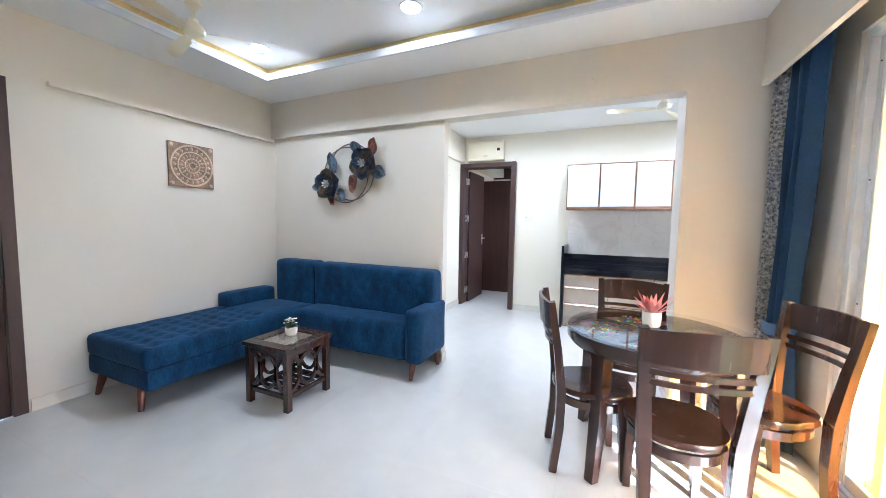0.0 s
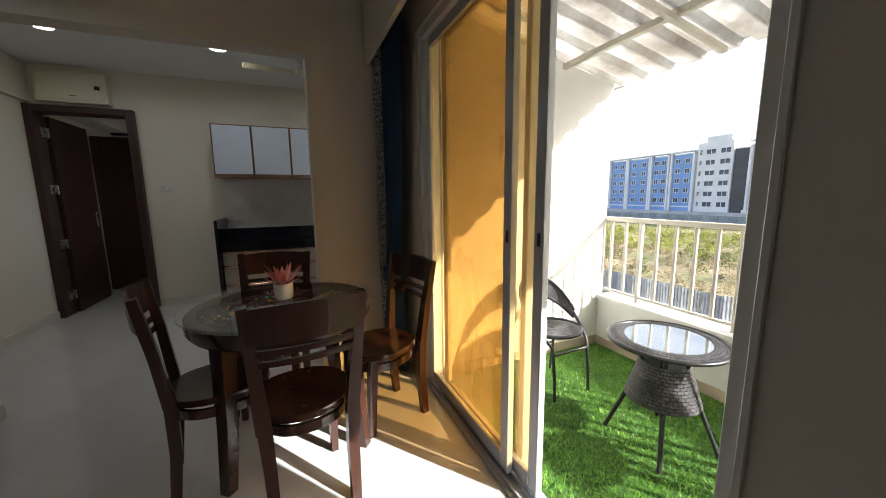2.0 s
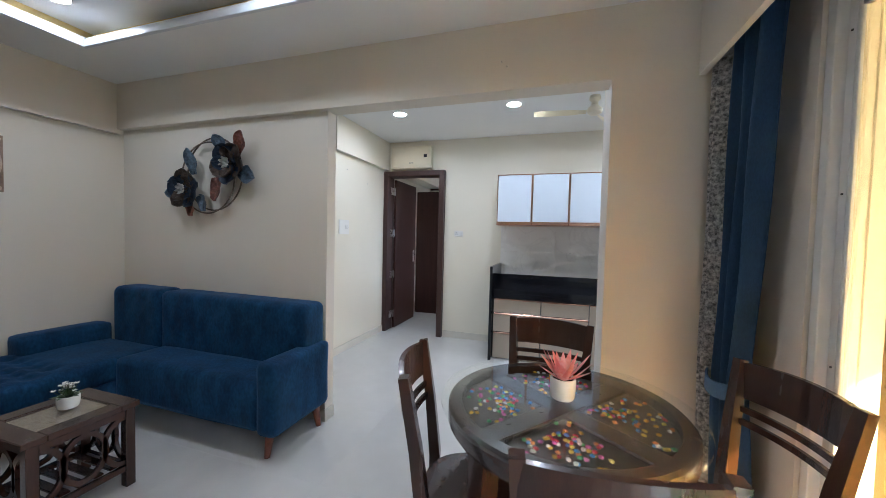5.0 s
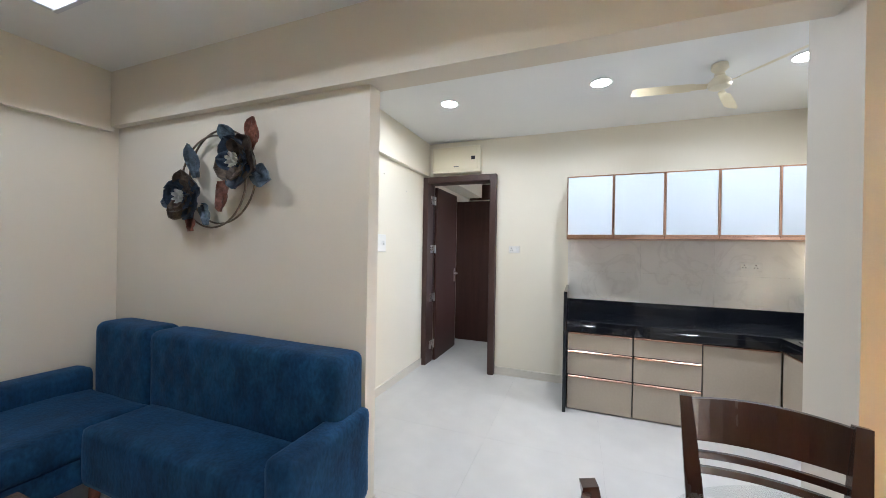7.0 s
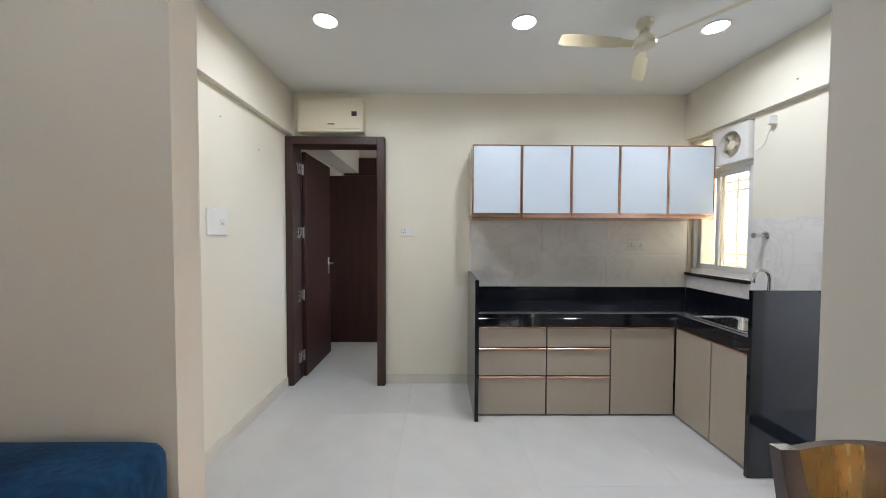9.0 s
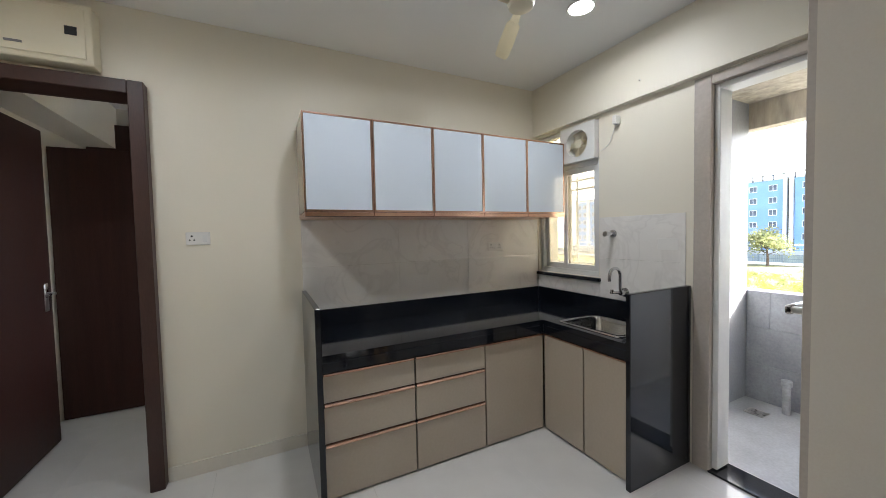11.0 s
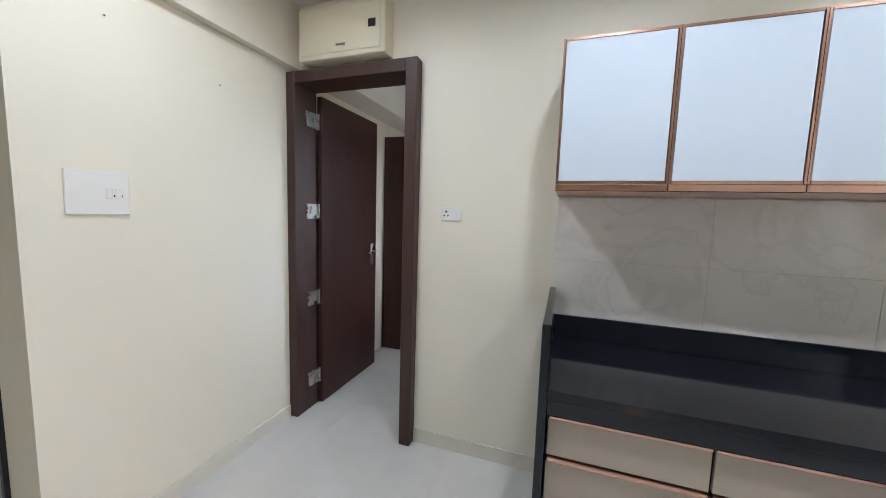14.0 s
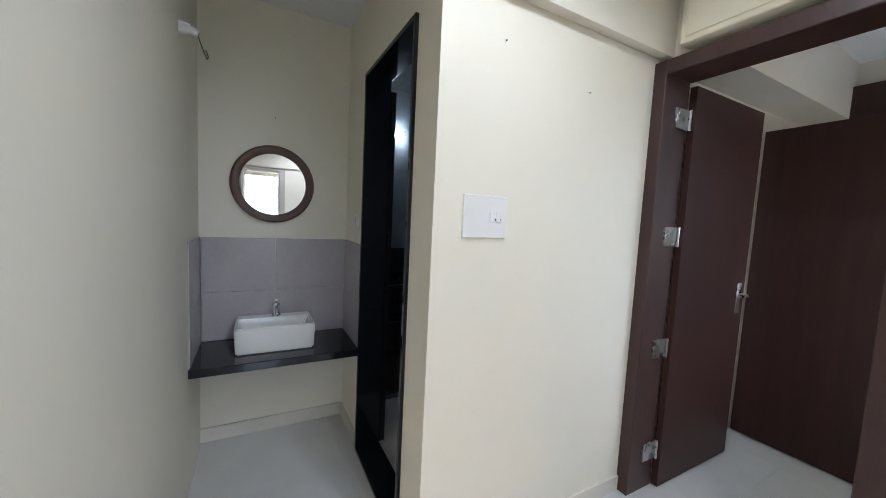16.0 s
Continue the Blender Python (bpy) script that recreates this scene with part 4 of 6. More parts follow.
for x, y in ((-1.24, 4.30), (-0.035, 4.30), (1.16, 4.33)):
    downlight(x, y, KCEIL_Z, KITCHEN_WATTS)

# ---- kitchen ----
door_2 = thing("door_2", (0, 0, 0), "dark brown bedroom door, standing open", "door", kind="structure")
door_frame(door_2, "x", KD0 + 0.002, KD1 - 0.002, KDH - 0.002, 5.30, KYB + 0.14, 0.07)
bm = bmesh.new()
box(bm, -1.868, -1.832, 5.515, 6.265, 0.008, 2.17, 0.002)
leaf = part("leaf", bm, DOORWOOD, door_2)
for z in (0.22, 0.80, 1.40, 2.0):
    bm = bmesh.new()
    box(bm, -1.868, -1.856, 5.40, 5.514, z - 0.05, z + 0.05, 0.001)
    cyl(bm, (-1.85, 5.507, z - 0.052), (-1.85, 5.507, z + 0.052), 0.006, 0.006, 8)
    part("hinge", bm, STEEL, door_2, "steel butt hinge")
bm = bmesh.new()
box(bm, -1.832, -1.826, 6.17, 6.215, 0.94, 1.13, 0.002)
tube(bm, [(-1.83, 6.192, 1.06), (-1.785, 6.192, 1.06), (-1.78, 6.18, 1.06), (-1.78, 6.07, 1.06)], 0.009, 8)
part("door_handle", bm, STEEL, leaf, "dull steel lever handle", smooth=50)
door_3 = thing("door_3", (0, 0, 0), "dark brown door, ajar at the end of the passage", "door", kind="structure")
bm = bmesh.new()
box(bm, -1.955, -1.10, 6.63, 6.665, 0.008, 2.14, 0.002)
part("leaf", bm, DOORWOOD, door_3)
bm = bmesh.new()
box(bm, -1.93, -1.20, 7.235, 7.297, 2.25, 2.5, 0.002)
tagged(part("loft_cabinet", bm, DOORWOOD, None, "dark brown high cabinet at the end of the passage"), "", "cabinet")

# distribution box over the door
dbox = thing("electrical_panel", (-1.515, KYB, 2.435), "cream electrical distribution panel above the door", "electrical panel")
bm = bmesh.new()
box(bm, -0.29, 0.29, -0.10, 0, -0.145, 0.15, 0.008, 2)
part("case", bm, CREAM, dbox)
bm = bmesh.new()
box(bm, -0.265, 0.265, -0.108, -0.1, -0.12, 0.125, 0.004)
part("cover", bm, CREAM, dbox)
bm = bmesh.new()
box(bm, 0.19, 0.235, -0.112, -0.108, -0.01, 0.03)
part("display", bm, DARK, dbox, "small black window")
bm = bmesh.new()
box(bm, -0.02, 0.04, -0.112, -0.108, -0.085, -0.075)
part("mark", bm, mat("grey print", (0.2, 0.2, 0.2), 0.6), dbox)

# upper cabinets
UY, UZ0, UZ1 = 5.0, 1.52, 2.115
edges = [-0.282, 0.122, 0.530, 0.925, 1.325, 1.708]
for a, b in zip(edges, edges[1:]):
    u = thing("wall_cabinet", ((a + b) / 2, KYB, UZ0), "white glass wall cabinet with rose gold edging", "cabinet", "kitchen wall cabinets")
    h = (b - a) / 2 - 0.001
    D = KYB - UY
    bm = bmesh.new()
    box(bm, -h, h, -D + 0.022, -0.003, 0.03, UZ1 - UZ0)
    part("body", bm, TAUPE, u)
    bm = bmesh.new()
    box(bm, -h + 0.011, h - 0.011, -D + 0.002, -D + 0.02, 0.042, UZ1 - UZ0 - 0.011)
    door = part("door", bm, WGLASS, u, "white lacquered glass door")
    bm = bmesh.new()
    for q in ((-h, -h + 0.007, -D, -D + 0.021, 0.03, UZ1 - UZ0), (h - 0.007, h, -D, -D + 0.021, 0.03, UZ1 - UZ0), (-h + 0.01, h - 0.01, -D, -D + 0.021, UZ1 - UZ0 - 0.01, UZ1 - UZ0), (-h + 0.01, h - 0.01, -D, -D + 0.021, 0.03, 0.041)):
        box(bm, *q)
    part("door_edging", bm, ROSE, u, "rose gold edging")
    bm = bmesh.new()
    box(bm, -h, h, -D - 0.006, -0.003, 0.0, 0.028, 0.003)
    part("bottom_rail", bm, ROSE, u, "rose gold bottom rail")

# base cabinets
CZ = 0.79
BY, BX0, BXR = 4.76, -0.255, 1.25


def drawer_unit(x0, x1):
    u = thing("drawer_cabinet", ((x0 + x1) / 2, BY, 0), "taupe three-drawer base cabinet with rose gold handles", "cabinet", "kitchen base cabinets")
    h = (x1 - x0) / 2
    bm = bmesh.new()
    box(bm, -h + 0.001, h - 0.001, 0.022, 0.58, 0.002, 0.698)
    part("body", bm, DARK, u)
    for z0, z1 in ((0.012, 0.288), (0.314, 0.506), (0.532, 0.672)):
        bm = bmesh.new()
        box(bm, -h + 0.004, h - 0.004, 0.0, 0.02, z0, z1, 0.0015)
        d = part("drawer", bm, TAUPE, u, "glossy taupe drawer front")
        bm = bmesh.new()
        box(bm, -h + 0.004, h - 0.004, -0.010, 0.018, z1 + 0.003, z1 + 0.020, 0.004)
        part("handle", bm, ROSE, d, "rose gold profile handle")


drawer_unit(BX0 + 0.004, 0.268)
drawer_unit(0.270, 0.756)


def door_unit(at, width, rz, label):
    u = thing("base_cabinet", at, label, "cabinet", "kitchen base cabinets", rz=rz)
    bm = bmesh.new()
    box(bm, 0.001, width - 0.001, 0.022, 0.50, 0.002, 0.698)
    part("body", bm, DARK, u)
    bm = bmesh.new()
    box(bm, 0.004, width - 0.004, 0, 0.02, 0.012, 0.672, 0.0015)
    d = part("door", bm, TAUPE, u, "glossy taupe door")
    bm = bmesh.new()
    box(bm, 0.004, width - 0.004, -0.006, 0.018, 0.676, 0.688, 0.003)
    part("handle", bm, ROSE, d, "rose gold profile handle")


door_unit((0.758, BY, 0), 0.488, 0, "taupe corner base cabinet with one door")
door_unit((BXR, BY - 0.004, 0), 0.345, -90, "taupe base cabinet door under the sink")
door_unit((BXR, BY - 0.351, 0), 0.318, -90, "taupe base cabinet door under the sink")

SK = (1.30, 1.635, 4.20, 4.64)
counter = thing("worktop", (0, 0, CZ), "black granite L-shaped worktop with upstand", "worktop")
bm = bmesh.new()
T = -0.035
for q in ((BX0, KXR - 0.002, BY - 0.02, KYB - 0.002, T, 0), (BXR - 0.02, SK[0], 4.09, BY - 0.02, T, 0), (SK[1], KXR - 0.002, 4.09, BY - 0.02, T, 0), (SK[0], SK[1], 4.09, SK[2], T, 0), (SK[0], SK[1], SK[3], BY - 0.02, T, 0)):
    bm = bmesh.new()
    box(bm, *q)
    part("slab", bm, GRANITE, counter)
bm = bmesh.new()
box(bm, BX0, BXR - 0.02, BY - 0.022, BY - 0.006, -0.092, T - 0.0005, 0.002)
box(bm, BXR - 0.022, BXR - 0.006, 4.09, BY - 0.022, -0.092, T - 0.0005, 0.002)
part("front_edge", bm, GRANITE, counter)
bm = bmesh.new()
box(bm, BX0, KXR - 0.02, KYB - 0.022, KYB - 0.002, 0.001, 0.118, 0.002)
box(bm, KXR - 0.022, KXR - 0.002, 4.09, KYB - 0.023, 0.001, 0.118, 0.002)
part("upstand", bm, GRANITE, counter)
for nm, q, lab in (("end_panel", (BX0 - 0.03, BX0 - 0.001, 4.672, KYB - 0.002, 0, 1.05), "polished black granite end panel by the drawers"), ("end_panel", (1.20, KXR - 0.002, 4.058, 4.086, 0, 1.068), "polished black granite end panel beside the sink")):
    bm = bmesh.new()
    box(bm, *q, 0.003)
    tagged(part(nm, bm, GRANITE, None, lab), "", "panel", "granite end panels")

sink = thing("sink", (0, 0, CZ), "stainless steel single-bowl kitchen sink", "sink")
x0, x1, y0, y1 = SK


def round_loop(bm, inset, z, r):
    """A ring of points round the cut-out, with round corners."""
    a0, a1, b0, b1 = x0 + inset, x1 - inset, y0 + inset, y1 - inset
    out = []
    for cx, cy, t0 in ((a1 - r, b1 - r, 0), (a0 + r, b1 - r, 90), (a0 + r, b0 + r, 180), (a1 - r, b0 + r, 270)):
        for k in range(7):
            t = radians(t0 + 15 * k)
            out.append(bm.verts.new((cx + r * math.cos(t), cy + r * math.sin(t), z)))
    return out


def loft(name, steps, close, label):
    bm = bmesh.new()
    loops = [round_loop(bm, *q) for q in steps]
    for A, B in zip(loops, loops[1:]):
        for i in range(len(A)):
            bm.faces.new((A[i], A[(i + 1) % len(A)], B[(i + 1) % len(B)], B[i]))
    if close:
        bm.faces.new(loops[-1])
    part(name, bm, SINKSTEEL, sink, label, smooth=50)


SINKSTEEL = mat("polished sink steel", (0.66, 0.65, 0.63), 0.16, metal=1.0, vary=0.05, scale=14, bump=0.01)
loft("rim", ((-0.018, 0.001, 0.035), (-0.016, 0.006, 0.035), (0.006, 0.007, 0.045), (0.014, 0.003, 0.05)), False, "polished steel rim")
loft("bowl", ((0.014, 0.003, 0.05), (0.020, -0.02, 0.055), (0.028, -0.15, 0.06), (0.05, -0.178, 0.06), (0.10, -0.182, 0.04)), True, "deep steel bowl")
bm = bmesh.new()
disc(bm, ((x0 + x1) / 2, (y0 + y1) / 2), 0.04, -0.179, -0.172, 20)
part("strainer", bm, CHROME, sink)

tap = thing("kitchen_tap", (KXR, 4.48, 1.0), "chrome wall-mounted swan-neck tap", "tap")
bm = bmesh.new()
cyl(bm, (-0.012, 0, -0.03), (-0.002, 0, -0.03), 0.032, 0.034, 20)
cyl(bm, (-0.06, 0, -0.03), (-0.012, 0, -0.03), 0.018, 0.018, 14)
part("flange", bm, CHROME, tap, smooth=40)
bm = bmesh.new()
tube(bm, [(-0.05, 0, -0.03), (-0.06, 0, 0.0)] + [(-0.06 - 0.055 * (1 - math.cos(t)), 0, 0.09 + 0.055 * math.sin(t)) for t in np.linspace(0, math.pi, 12)] + [(-0.17, 0, 0.06)], 0.011, 10)
part("spout", bm, CHROME, tap, smooth=50)
bm = bmesh.new()
tube(bm, [(-0.05, 0, -0.03), (-0.08, 0.05, -0.03)], 0.01, 8)
cyl(bm, (-0.08, 0.05, -0.04), (-0.08, 0.05, -0.01), 0.014, 0.012, 12)
part("lever", bm, CHROME, tap, smooth=50)
cock = thing("stop_cock", (KXR - 0.01, 4.575, 1.38), "chrome angle stop cock on the tiles", "valve")
bm = bmesh.new()
cyl(bm, (-0.008, 0, 0), (0, 0, 0), 0.026, 0.03, 18)
cyl(bm, (-0.06, 0, 0), (-0.008, 0, 0), 0.013, 0.013, 12)
part("body", bm, CHROME, cock, smooth=40)
bm = bmesh.new()
cyl(bm, (-0.085, 0, 0), (-0.06, 0, 0), 0.02, 0.018, 8)
part("knob", bm, CHROME, cock)

# marble tiles behind the worktop
splash = thing("backsplash", (0, 0, 0), "white marble backsplash tiles with grey veins", "backsplash", kind="structure")
xs = [BX0 - 0.02, 0.40, 1.0, KXR - 0.010]
for i in range(3):
    for z0, z1 in ((CZ + 0.12, 1.199), (1.2, 1.515)):
        bm = bmesh.new()
        box(bm, xs[i] + 0.0006, xs[i + 1] - 0.0006, KYB - 0.009, KYB - 0.001, z0, z1, 0.0008)
        part("tile", bm, MARBLE, splash)
ys = [4.088, 4.69]
for z0, z1 in ((CZ + 0.12, 1.199), (1.2, 1.50)):
    bm = bmesh.new()
    box(bm, KXR - 0.009, KXR - 0.001, ys[0], ys[1], z0, z1, 0.0008)
    part("tile", bm, MARBLE, splash)
bm = bmesh.new()
box(bm, KXR - 0.009, KXR - 0.001, 4.692, KYB - 0.01, CZ + 0.12, 1.02, 0.0008)
part("tile", bm, MARBLE, splash)

# kitchen window
BRONZE = glass("bronze tinted glass", (0.88, 0.82, 0.68))
dusty(BRONZE, (0.93, 0.80, 0.56), 0.22)
win = thing("window_2", (0, 0, 0), "white aluminium kitchen window with sliding panes", "window", kind="structure")
bm = bmesh.new()
y0, y1, z0, z1 = WIN
zt, ym = 1.93, 5.06
for q in ((KXR + 0.03, KXR + 0.09, y0 + 0.002, y0 + 0.035, z0, z1), (KXR + 0.03, KXR + 0.09, y1 - 0.035, y1 - 0.002, z0, z1), (KXR + 0.03, KXR + 0.09, y0 + 0.035, y1 - 0.035, z0, z0 + 0.04), (KXR + 0.03, KXR + 0.09, y0 + 0.035, y1 - 0.035, z1 - 0.03, z1 - 0.002), (KXR + 0.03, KXR + 0.09, y0 + 0.035, y1 - 0.035, zt - 0.02, zt + 0.02), (KXR + 0.035, KXR + 0.085, ym - 0.012, ym + 0.012, zt + 0.02, z1 - 0.03)):
    box(bm, *q, 0.002)
part("window_frame", bm, ALU, win)
for a, b, x in ((y0 + 0.036, ym + 0.025, KXR + 0.045), (ym - 0.025, y1 - 0.036, KXR + 0.072)):
    bm = bmesh.new()
    for q in ((x - 0.01, x + 0.01, a, a + 0.038, z0 + 0.041, zt - 0.021), (x - 0.01, x + 0.01, b - 0.038, b, z0 + 0.041, zt - 0.021), (x - 0.01, x + 0.01, a + 0.038, b - 0.038, z0 + 0.041, z0 + 0.085), (x - 0.01, x + 0.01, a + 0.038, b - 0.038, zt - 0.06, zt - 0.021)):
        box(bm, *q, 0.002)
    s = part("sash", bm, ALU, win)
    bm = bmesh.new()
    box(bm, x - 0.002, x + 0.002, a + 0.035, b - 0.035, z0 + 0.082, zt - 0.057)
    part("pane", bm, BRONZE, s, "bronze tinted pane")
bm = bmesh.new()
box(bm, KXR + 0.058, KXR + 0.062, ym + 0.013, y1 - 0.036, zt + 0.021, z1 - 0.031)
part("pane", bm, glass("pale amber glass", (0.90, 0.80, 0.56)), win, "amber tinted upper pane")
bm = bmesh.new()
box(bm, KXR - 0.03, KXR + 0.029, y0 - 0.02, y1, z0 - 0.028, z0 - 0.002, 0.003)
part("window_sill", bm, GRANITE, win, "black granite sill")
fanbox = thing("exhaust_fan", (KXR + 0.02, 4.885, 2.09), "white square exhaust fan set in the window", "exhaust fan")
bm = bmesh.new()
n = 24
sq = []
for i in range(n):
    t = 2 * math.pi * i / n
    c, s = math.cos(t), math.sin(t)
    k = 1 / max(abs(c), abs(s))
    sq.append((c, s, k))
for xa, xb in ((-0.05, 0.03),):
    A = [bm.verts.new((xa, 0.17 * c * k, 0.14 * s * k)) for c, s, k in sq]
    B = [bm.verts.new((xa, 0.105 * c, 0.105 * s)) for c, s, k in sq]
    C = [bm.verts.new((xb, 0.105 * c, 0.105 * s)) for c, s, k in sq]
    E = [bm.verts.new((xb, 0.17 * c * k, 0.14 * s * k)) for c, s, k in sq]
    for P, Q in ((A, B), (B, C), (C, E), (E, A)):
        for i in range(n):
            bm.faces.new((P[i], P[(i + 1) % n], Q[(i + 1) % n], Q[i]))
part("housing", bm, PLASTIC, fanbox, smooth=30)
bm = bmesh.new()
cyl(bm, (-0.03, 0, 0), (0.0, 0, 0), 0.035, 0.03, 16)
part("hub", bm, CREAM, fanbox, smooth=40)
bm = bmesh.new()
cyl(bm, (0.024, 0, 0), (0.028, 0, 0), 0.104, 0.104, 32)
part("shutter", bm, CREAM, fanbox, "cream round shutter behind the blades")
for k in range(5):
    a = 2 * math.pi * k / 5
    bm = bmesh.new()
    d, s = Vector((0, math.cos(a), math.sin(a))), Vector((0, -math.sin(a), math.cos(a)))
    v = [bm.verts.new(d * r + s * w + Vector((x, 0, 0))) for r, w, x in ((0.033, -0.012, -0.02), (0.098, -0.035, -0.02), (0.098, 0.03, 0.0), (0.033, 0.012, -0.005))]
    bm.faces.new(v)
    bmesh.ops.solidify(bm, geom=bm.faces[:], thickness=0.003)
    part("blade", bm, CREAM, fanbox)
grille = thing("window_grille", (0, 0, 0), "white painted steel grille outside the window", "grille")
bm = bmesh.new()
GX = KXR + 0.30
for z in (1.12, 1.22, 1.78, 1.86):
    box(bm, GX - 0.008, GX + 0.008, 4.56, 5.5, z - 0.009, z + 0.009)
for y in (4.56, 5.5):
    for z in (1.12, 1.86):
        box(bm, KXR + 0.149, GX + 0.008, y - 0.008, y + 0.008, z - 0.008, z + 0.008)
part("rails", bm, ALU, grille)
for i in range(4):
    bm = bmesh.new()
    y = 4.62 + i * 0.28
    box(bm, GX - 0.006, GX + 0.006, y - 0.007, y + 0.007, 1.0, 1.9)
    part("bar", bm, ALU, grille)


def switch_plate(at, rz, w, h, holes, label):
    s = thing("switch_plate", at, label, "switch", "switch and socket plates", rz=rz)
    bm = bmesh.new()
    box(bm, -w / 2, w / 2, -0.009, 0, -h / 2, h / 2, 0.003)
    part("plate", bm, PLASTIC, s)
    for cx, kind in holes:
        bm = bmesh.new()
        if kind == "s":
            for dx, dz, r in ((0, 0.014, 0.006), (-0.011, -0.009, 0.0048), (0.011, -0.009, 0.0048)):
                cyl(bm, (cx + dx, -0.0105, dz), (cx + dx, -0.0085, dz), r, r, 8)
            part("socket", bm, DARK, s, "dark socket holes")
        else:
            box(bm, cx - 0.011, cx + 0.011, -0.013, -0.009, -0.02, 0.02, 0.002)
            part("rocker", bm, WHITE, s, "white rocker switch")


switch_plate((-0.84, KYB - 0.001, 1.41), 0, 0.12, 0.075, ((-0.03, "s"), (0.035, "r")), "white socket plate on the kitchen wall")
switch_plate((1.27, KYB - 0.010, 1.29), 0, 0.16, 0.075, ((-0.05, "s"), (-0.012, "r"), (0.035, "s")), "white double socket plate over the worktop")
switch_plate((KXR - 0.010, 4.19, 1.31), 90, 0.13, 0.075, ((-0.03, "s"), (0.035, "r")), "white socket plate beside the sink")
switch_plate((KXL + 0.001, 4.32, 1.45), 90, 0.20, 0.165, ((0.03, "r"), (0.06, "r"), (0.06, "s")), "large white switch plate on the kitchen wall")
switch_plate((-2.98, 4.099, 1.40), 0, 0.07, 0.07, ((0.0, "r"),), "white switch plate beside the mirror")
wire = thing("cable", (KXR - 0.05, 4.42, 2.1), "loose white cable hanging from a wall bracket", "cable")
bm = bmesh.new()
box(bm, -0.0, 0.05, 0.10, 0.13, 0.04, 0.10, 0.004)
part("bracket", bm, PLASTIC, wire)
bm = bmesh.new()
tube(bm, [(0.03, 0.02 * math.sin(5 * t) + 0.11 + 0.16 * t * t, 0.06 - 0.22 * t + 0.12 * max(0, t - 0.6)) for t in np.linspace(0, 1, 14)], 0.0022, 6)
part("flex", bm, PLASTIC, wire, smooth=60)

PLUG = mat("grey wall plug", (0.13, 0.12, 0.11), 0.7)
for x, y, z, d in ((0.082, BEAM_Y, 2.376, (0, -1, 0)), (0.05, BEAM_Y, 2.405, (0, -1, 0)), (KXR - 0.045, 4.35, 2.364, (-1, 0, 0)), (KXL, 4.374, 2.117, (1, 0, 0)), (KXL, 4.845, 2.023, (1, 0, 0)), (-3.28, 3.648, 2.009, (1, 0, 0))):
    plug = thing("wall_plug", (x, y, z), "small grey plug in an old drill hole", "wall plug", "wall plugs")
    bm = bmesh.new()
    cyl(bm, (0, 0, 0), Vector(d) * 0.004, 0.006, 0.005, 10)
    part("collar", bm, PLASTIC, plug)
    bm = bmesh.new()
    cyl(bm, Vector(d) * 0.004, Vector(d) * 0.007, 0.0035, 0.003, 8)
    part("core", bm, PLUG, plug)

# utility door
door_4 = thing("door_4", (0, 0, 0), "cream framed utility balcony door, standing open", "door", kind="structure")
DFRAME = mat("taupe grey door frame", (0.50, 0.45, 0.40), 0.45, vary=0.04)
for q in ((KXR - 0.01, KXR + 0.16, UD[1] - 0.004, UD[1] + 0.085, 0, UD[2] + 0.05), (KXR - 0.01, KXR + 0.16, UD[0] - 0.06, UD[0] + 0.004, 0, UD[2] + 0.05), (KXR - 0.01, KXR + 0.16, UD[0] + 0.004, UD[1] - 0.004, UD[2] - 0.004, UD[2] + 0.05)):
    bm = bmesh.new()
    box(bm, *q, 0.004)
    part("frame", bm, DFRAME, door_4)
bm = bmesh.new()
box(bm, KXR + 0.02, KXR + 0.14, UD[1] - 0.034, UD[1] - 0.0045, 0.02, UD[2] - 0.005, 0.003)
box(bm, KXR + 0.02, KXR + 0.14, UD[0] + 0.03, UD[1] - 0.034, UD[2] - 0.034, UD[2] - 0.0045, 0.003)
part("stop", bm, ALU, door_4, "white aluminium stop")
bm = bmesh.new()
box(bm, 1.10, KXR - 0.035, 3.335, 3.369, 0.01, 2.18, 0.002)
leaf = part("leaf", bm, DFRAME, door_4)
bm = bmesh.new()
box(bm, 1.14, 1.19, 3.369, 3.375, 1.00, 1.18, 0.002)
box(bm, 1.153, 1.177, 3.375, 3.43, 1.098, 1.122, 0.003)
box(bm, 1.153, 1.285, 3.412, 3.432, 1.094, 1.126, 0.004)
part("door_handle", bm, STEEL, leaf, "steel lever handle", smooth=50)
solid("threshold", [(KXR - 0.01, KXR + 0.16, UD[0], UD[1], -0.03, 0.012)], GRANITE, "black granite threshold", "threshold")

# ---- wash basin recess ----
vt = thing("vanity_top", (0, 0, 0), "black granite shelf under the wash basin", "worktop")
bm = bmesh.new()
box(bm, -3.278, -2.84, 3.252, 4.098, 0.588, 0.632, 0.003)
part("slab", bm, GRANITE, vt)
basin = thing("wash_basin", (-3.10, 3.65, 0.632), "white rectangular ceramic wash basin on granite", "basin")
bm = bmesh.new()
w, d, h = 0.21, 0.145, 0.15
outer = [(-d, -w), (d, -w), (d, w), (-d, w)]
A = [bm.verts.new((x * 0.96, y * 0.97, 0)) for x, y in outer]
B = [bm.verts.new((x, y, h)) for x, y in outer]
inner = [(-d + 0.085, -w + 0.02), (d - 0.02, -w + 0.02), (d - 0.02, w - 0.02), (-d + 0.085, w - 0.02)]
C = [bm.verts.new((x, y, h - 0.002)) for x, y in inner]
E = [bm.verts.new((0.03 + (x - 0.03) * 0.75, y * 0.8, 0.04)) for x, y in inner]
